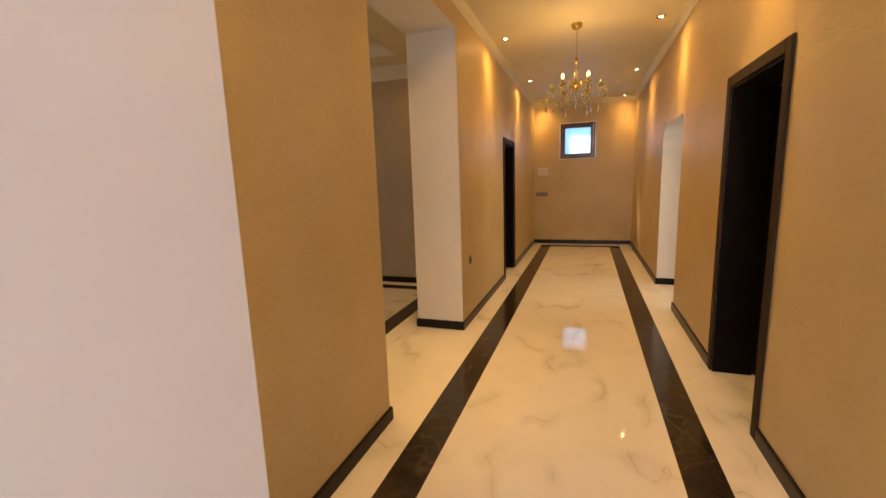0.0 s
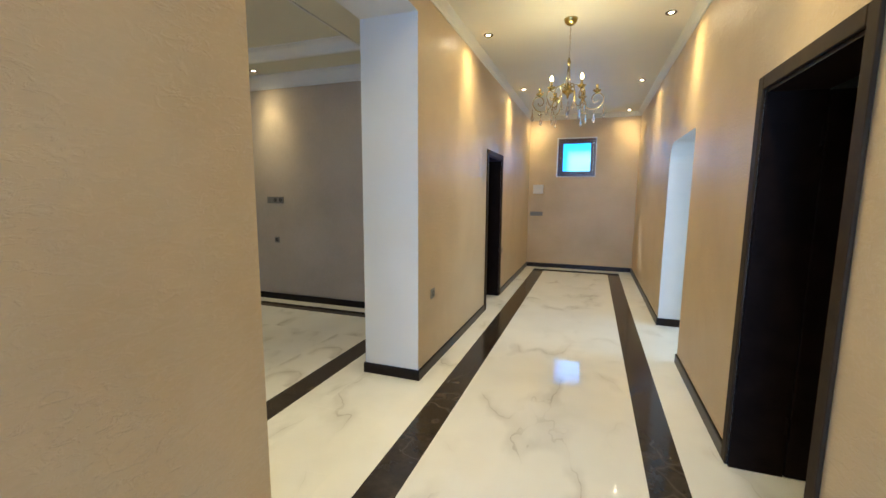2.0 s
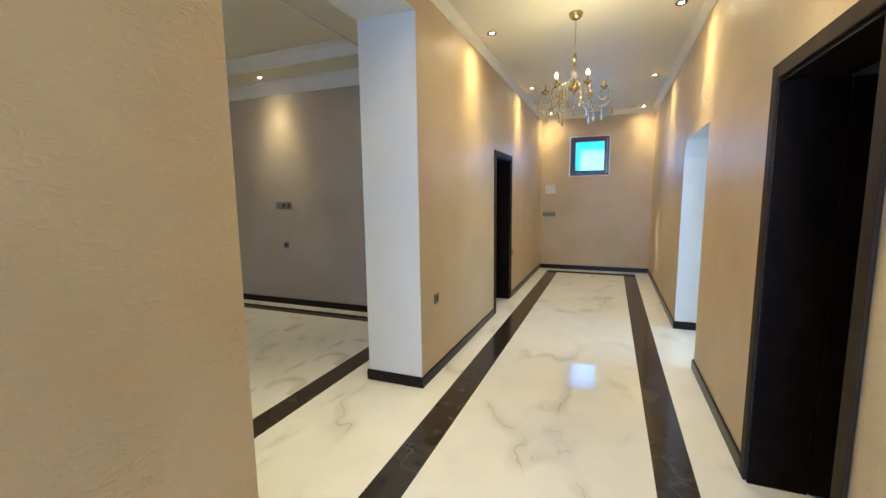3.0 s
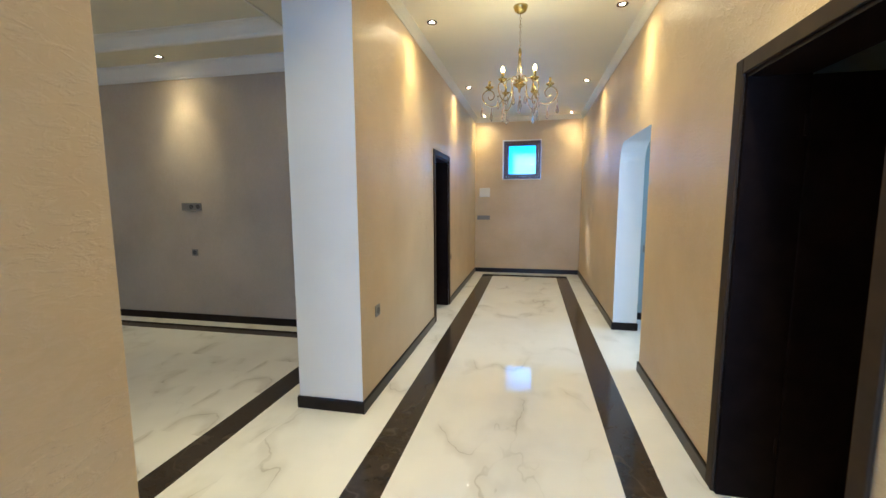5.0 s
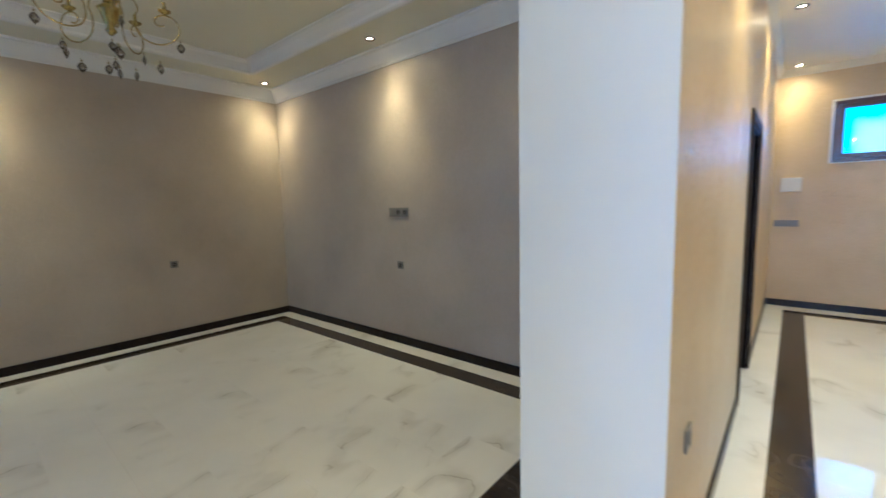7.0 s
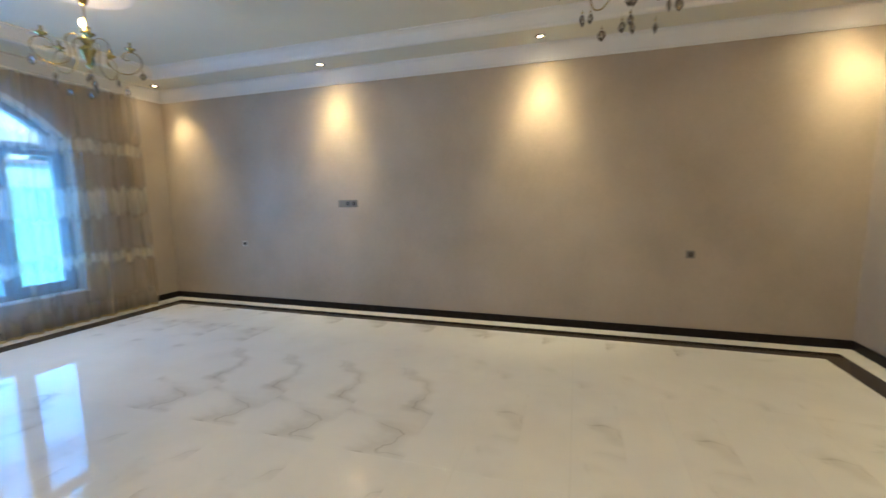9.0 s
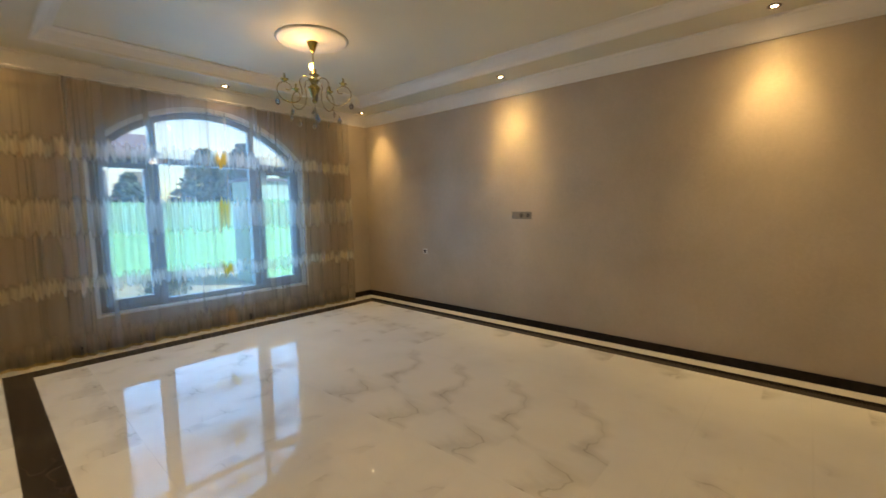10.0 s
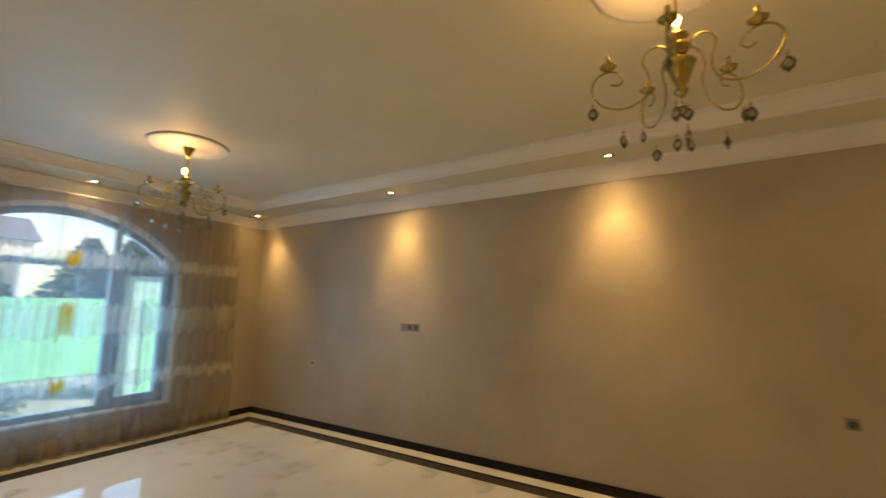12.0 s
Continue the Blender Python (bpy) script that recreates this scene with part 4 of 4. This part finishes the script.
# ---- sockets and switches ----
def socket_plate(m, n, label, size=0.081, mate=SOCKET, category="socket", holes=True):
    """n gangs side by side; the plate faces local -y."""
    t = thing("wall_socket" if category == "socket" else "switch_plate", m, label, category)
    wd = size * n
    part("plate", bevelled(-wd / 2, wd / 2, -0.010, -0.0005, -size / 2, size / 2, 0.003), mate, t)
    for i in range(n):
        cx = -wd / 2 + size * (i + 0.5)
        if holes and not (n > 1 and i == 0):
            bm = bmesh.new()
            tube(bm, [(cx, -0.0100, 0), (cx, -0.0125, 0)], 0.026, 20)
            ins = part("insert", bm, SOCKET_IN, t, "dark round insert")
            for dx in (-0.0095, 0.0095):
                bm = bmesh.new()
                tube(bm, [(cx + dx, -0.0125, 0), (cx + dx, -0.0135, 0)], 0.003, 8)
                part("contact", bm, NICKEL, ins)
        else:
            part("rocker", bevelled(cx - size * 0.36, cx + size * 0.36, -0.014, -0.0101, -size * 0.36, size * 0.36, 0.002), mate, t)
    return t


socket_plate(pose(-3.79, RY1, 1.408, 0, 0, 0), 3, "silver-grey triple socket plate on greige wall", 0.092)
socket_plate(pose(-3.79, RY1, 0.853, 0, 0, 0), 1, "silver-grey single socket low on greige wall")
socket_plate(pose(RX0, 0.33, 1.404, 0, 0, 90), 3, "silver-grey triple socket plate on long greige wall", 0.092)
socket_plate(pose(RX0, 4.246, 0.858, 0, 0, 90), 1, "silver-grey single socket low on long greige wall")
socket_plate(pose(RX0, -1.362, 0.852, 0, 0, 90), 1, "white-rimmed single socket low on long greige wall", mate=OFFWHITE)
socket_plate(pose(RX1, -1.40, 0.805, 0, 0, -90), 1, "silver-grey single socket on east living room wall")
socket_plate(pose(CX0, 4.215, 0.656, 0, 0, 90), 1, "silver-grey single socket on gold corridor wall", 0.085)
socket_plate(pose(CX0, 7.11, 0.67, 0, 0, 90), 1, "silver-grey single socket beyond open door on gold wall")
socket_plate(pose(-0.73, CY1, 1.115, 0, 0, 0), 3, "silver-grey triple switch plate below white box", 0.085, holes=False, category="switch")
socket_plate(pose(1.63, 6.72, 0.88, 0, 0, 0), 2, "grey double switch plate on pale blue wall", 0.085, holes=False, category="switch")
t = thing("motion_sensor", pose(RX1, -1.2, 2.68, 0, 0, -90), "small dark grey sensor high on greige wall", "sensor")
part("housing", bevelled(-0.035, 0.035, -0.035, -0.0005, -0.055, 0.055, 0.008), SOCKET, t)
part("lens", bevelled(-0.025, 0.025, -0.042, -0.0352, -0.04, 0.0, 0.004), SOCKET_IN, t, "dark lens")
t = thing("fuse_box", pose(-0.705, CY1, 1.62), "flat off-white electrical box on gold end wall", "electrical box")
part("housing", bevelled(-0.105, 0.105, -0.035, -0.0005, -0.09, 0.09, 0.006), OFFWHITE, t)
part("lid", bevelled(-0.095, 0.095, -0.042, -0.0355, -0.08, 0.08, 0.003), OFFWHITE, t)

# ---- outside ----
bm = bmesh.new()
v = [bm.verts.new(c) for c in ((-400, -500, -0.32), (400, -500, -0.32), (400, 400, -0.32), (-400, 400, -0.32))]
bm.faces.new(v)
structure("ground", bm, [PAVING], "pale concrete yard and ground")

fence = thing("fence", pose(0, -11.2, -0.32), "tall green painted metal fence across the yard", "fence")
for i in range(27):
    x = -26 + i * 1.5
    part("post", bevelled(x - 0.03, x + 0.03, -0.10, -0.04, 0, 2.13, 0.004, 1), GREEN, fence)
for k, z in enumerate((0.4, 1.8)):
    bm = bmesh.new()
    box(bm, -26, 13, -0.038, -0.012, z, z + 0.05)
    part("rail", bm, GREEN, fence)
proto = None
for i in range(195):
    x = -26 + 0.2 * i
    if proto is None:
        bm = bmesh.new()
        box(bm, 0.004, 0.196, -0.01, 0.0, 0.03, 2.1)
        box(bm, 0.06, 0.14, 0.0, 0.014, 0.03, 2.1)
        proto = part("panel", bm, GREEN, fence)
        proto.location.x = x
    else:
        o = new("panel", proto.data)
        o.parent = fence
        o.location.x = x


def conifer(x, y, h, r, seed):
    rnd = random.Random(seed)
    t = thing("tree", pose(x, y, -0.32), "dark green leafy tree behind the fence", "tree", "trees beyond the fence")
    bm = bmesh.new()
    tube(bm, [(0, 0, 0), (0.05, 0.02, h * 0.4), (0, 0.05, h * 0.9)], lambda u: 0.16 * (1 - 0.85 * u), 8)
    for i in range(22):
        z = h * (0.2 + 0.65 * i / 22)
        a = rnd.uniform(0, 6.28)
        L = r * (1.05 - z / h) * 1.1
        tube(bm, [(0, 0, z), (L * 0.6 * math.cos(a), L * 0.6 * math.sin(a), z + 0.2), (L * math.cos(a), L * math.sin(a), z + 0.1)], 0.03, 5)
    part("trunk", bm, BARK, t)
    verts, faces = [], []
    for i in range(5200):
        z = h * (0.14 + 0.86 * rnd.random() ** 1.1)
        rr = r * (1.08 - z / h) * math.sqrt(rnd.random()) * (1 + 0.35 * math.sin(z * 5 + i % 5))
        a = rnd.uniform(0, 6.28)
        c = Vector((rr * math.cos(a), rr * math.sin(a), z + rnd.uniform(-0.1, 0.1)))
        u = Vector((rnd.gauss(0, 1), rnd.gauss(0, 1), rnd.gauss(0, 0.6))).normalized() * 0.16
        w = u.orthogonal().normalized() * 0.06
        k = len(verts)
        verts += [c - u, c + w, c + u, c - w]
        faces.append((k, k + 1, k + 2, k + 3))
    me = bpy.data.meshes.new("crown")
    me.from_pydata([tuple(p) for p in verts], [], faces)
    me.materials.append(LEAF)
    o = new("crown", me)
    o.parent = t
    return t


for i, (x, y, h, r) in enumerate(((-7.6, -14.5, 4.1, 1.9), (-8.7, -13.6, 4.3, 2.0), (-11.0, -13.8, 4.0, 1.8), (-9.8, -15.5, 3.9, 2.0), (-12.5, -15, 3.6, 1.9), (-5.6, -16.5, 3.2, 1.5), (-15.5, -15, 4.2, 2.1))):
    conifer(x, y, h, r, i + 3)


def house(x, y, w, d, h, rise, turn, label):
    t = thing("house", pose(x, y, -0.32, 0, 0, turn), label, "house")
    bm = bmesh.new()
    box(bm, -w / 2, w / 2, -d / 2, d / 2, 0, h)
    part("wall", bm, RENDERWALL, t)
    bm = bmesh.new()
    a = [bm.verts.new(c) for c in ((-w / 2 - .3, -d / 2 - .3, h), (w / 2 + .3, -d / 2 - .3, h), (w / 2 + .3, d / 2 + .3, h), (-w / 2 - .3, d / 2 + .3, h), (-w / 2 - .3, 0, h + rise), (w / 2 + .3, 0, h + rise))]
    for q in ((0, 1, 5, 4), (3, 4, 5, 2), (0, 4, 3), (1, 2, 5), (0, 3, 2, 1)):
        bm.faces.new([a[i] for i in q])
    part("roof", bm, ROOFMAT, t)
    for i in range(3):
        bm = bmesh.new()
        cx = -w / 3 + w / 3 * i
        box(bm, cx - 0.5, cx + 0.5, d / 2 + 0.002, d / 2 + 0.03, h * 0.45, h * 0.8)
        part("window", bm, WINDARK, t)
    return t


house(-2.4, -20.5, 5.0, 5.0, 2.65, 2.15, 90, "low house with blue-grey gabled roof beyond fence")
house(-6.2, -29, 5.5, 5, 5.2, 1.5, 0, "tall pale rendered house with pitched roof further back")

rnd = random.Random(11)
t = thing("bush", pose(-4.1, -6.9, -0.32), "small dark green garden bush on pale paving", "bush")
bm = bmesh.new()
for i in range(9):
    a = 2 * math.pi * i / 9
    tube(bm, [(0, 0, 0), (0.12 * math.cos(a), 0.12 * math.sin(a), 0.22), (0.30 * math.cos(a), 0.30 * math.sin(a), 0.40)], 0.012, 5)
part("stem", bm, BARK, t)
verts, faces = [], []
for i in range(900):
    a, e, q = rnd.uniform(0, 6.28), math.acos(rnd.uniform(-0.5, 1)), 0.42 * rnd.random() ** 0.35 * (1 + 0.2 * math.sin(i * 1.7))
    c = Vector((q * math.sin(e) * math.cos(a), q * math.sin(e) * math.sin(a), 0.24 + 0.8 * q * math.cos(e)))
    u = Vector((rnd.gauss(0, 1), rnd.gauss(0, 1), rnd.gauss(0, 0.7))).normalized() * 0.045
    w = u.orthogonal().normalized() * 0.02
    k = len(verts)
    verts += [tuple(c - u), tuple(c + w), tuple(c + u), tuple(c - w)]
    faces.append((k, k + 1, k + 2, k + 3))
me = bpy.data.meshes.new("crown")
me.from_pydata(verts, [], faces)
me.materials.append(LEAF)
o = new("crown", me)
o.parent = t

shed = thing("shed", pose(-6.7, -7.7, -0.32), "small turquoise painted metal shed in the yard", "shed")
bm = bmesh.new()
box(bm, -0.6, 0.6, -0.6, 0.6, 0, 2.55)
part("wall", bm, SHEDDOOR, shed)
bm = bmesh.new()
box(bm, -0.68, 0.68, -0.68, 0.68, 2.55, 2.62)
part("roof", bm, ROOFMAT, shed)
part("door", bevelled(-0.35, 0.35, 0.602, 0.63, 0.05, 2.1, 0.005), GREEN, shed, "green metal door")

# ---- floor ----
bm = bmesh.new()
box(bm, RX0 - 0.25, 4.2, -3.21, EN, -0.34, -0.012)
floor = structure("floor", bm, [GROUT], "polished white marble tiled floor with dark borders")
LAID = {}


def lay(name, x0, x1, y0, y1, sx, sy, material, gap=0.0003):
    """Tiles over a rectangle, starting at its low corner; cut tiles at the far sides."""
    nx, ny = max(1, math.ceil((x1 - x0) / sx - 0.05)), max(1, math.ceil((y1 - y0) / sy - 0.05))
    ex = [x0 + sx * i for i in range(nx)] + [x1]
    ey = [y0 + sy * i for i in range(ny)] + [y1]
    for i in range(nx):
        for j in range(ny):
            w, d = ex[i + 1] - ex[i], ey[j + 1] - ey[j]
            key = (name, round(w, 4), round(d, 4))
            if key not in LAID:
                bm = bmesh.new()
                box(bm, -w / 2 + gap, w / 2 - gap, -d / 2 + gap, d / 2 - gap, -0.012, 0)
                me = bpy.data.meshes.new(name)
                bmesh.ops.recalc_face_normals(bm, faces=bm.faces)
                bm.to_mesh(me)
                bm.free()
                me.materials.append(material)
                LAID[key] = me
            o = new(name, LAID[key])
            o.parent = floor
            o.location = ((ex[i] + ex[i + 1]) / 2, (ey[j] + ey[j + 1]) / 2, 0)


BL0, BL1, BR0, BR1, BE0, BE1 = -0.70, -0.495, 0.703, 0.905, 9.33, 9.52
SP = CX0
S = 0.6
# corridor
lay("marble_tile", SP, BL0, CY0, CY1, 0.4, 1.2, MARBLE)
lay("marble_tile", BL1, BR0, CY0, BE0, 1.2, 0.6, MARBLE)
lay("marble_tile", BR1, 1.40, CY0, CY1, 0.6, 1.2, MARBLE)
lay("marble_tile", BL0, BR1, BE1, CY1, 1.6, 0.4, MARBLE)
lay("border_tile", BL0, BL1, CY0, BE1, 0.4, S, BAND)
lay("border_tile", BR0, BR1, CY0, BE1, 0.4, S, BAND)
lay("border_tile", BL1, BR0, BE0, BE1, S, 0.4, BAND)
# living room: border rectangle, set back where the wall is thicker
WO, WI, NO, NI, SO, SI, EO, EI = -5.955, -5.775, 5.455, 5.27, -2.47, -2.26, -1.605, -1.80
lay("border_tile", WO, WI, SO, NO, 0.4, S, BAND)
lay("border_tile", WI, EO, NI, NO, S, 0.4, BAND)
lay("border_tile", WI, EO, SO, SI, S, 0.4, BAND)
lay("border_tile", EI, EO, SI, NI, 0.4, S, BAND)
lay("marble_tile", RX0, WO, RY0, RY1, 0.6, 1.2, MARBLE)
lay("marble_tile", WO, SP, NO, RY1, 1.2, 0.6, MARBLE)
lay("marble_tile", WO, EO, RY0, SO, 1.2, 0.6, MARBLE)
lay("marble_tile", WI, EI, SI, NI, 1.2, 0.6, MARBLE)
lay("marble_tile", EO, SP, RY0, NO, 1.2, 0.6, MARBLE)
# side rooms
lay("marble_tile", 1.40, 4.0, 0.8, 7.6, 1.2, 1.2, MARBLE)
lay("marble_tile", -3.2, SP, RY1, 8.4, 1.2, 1.2, MARBLE)
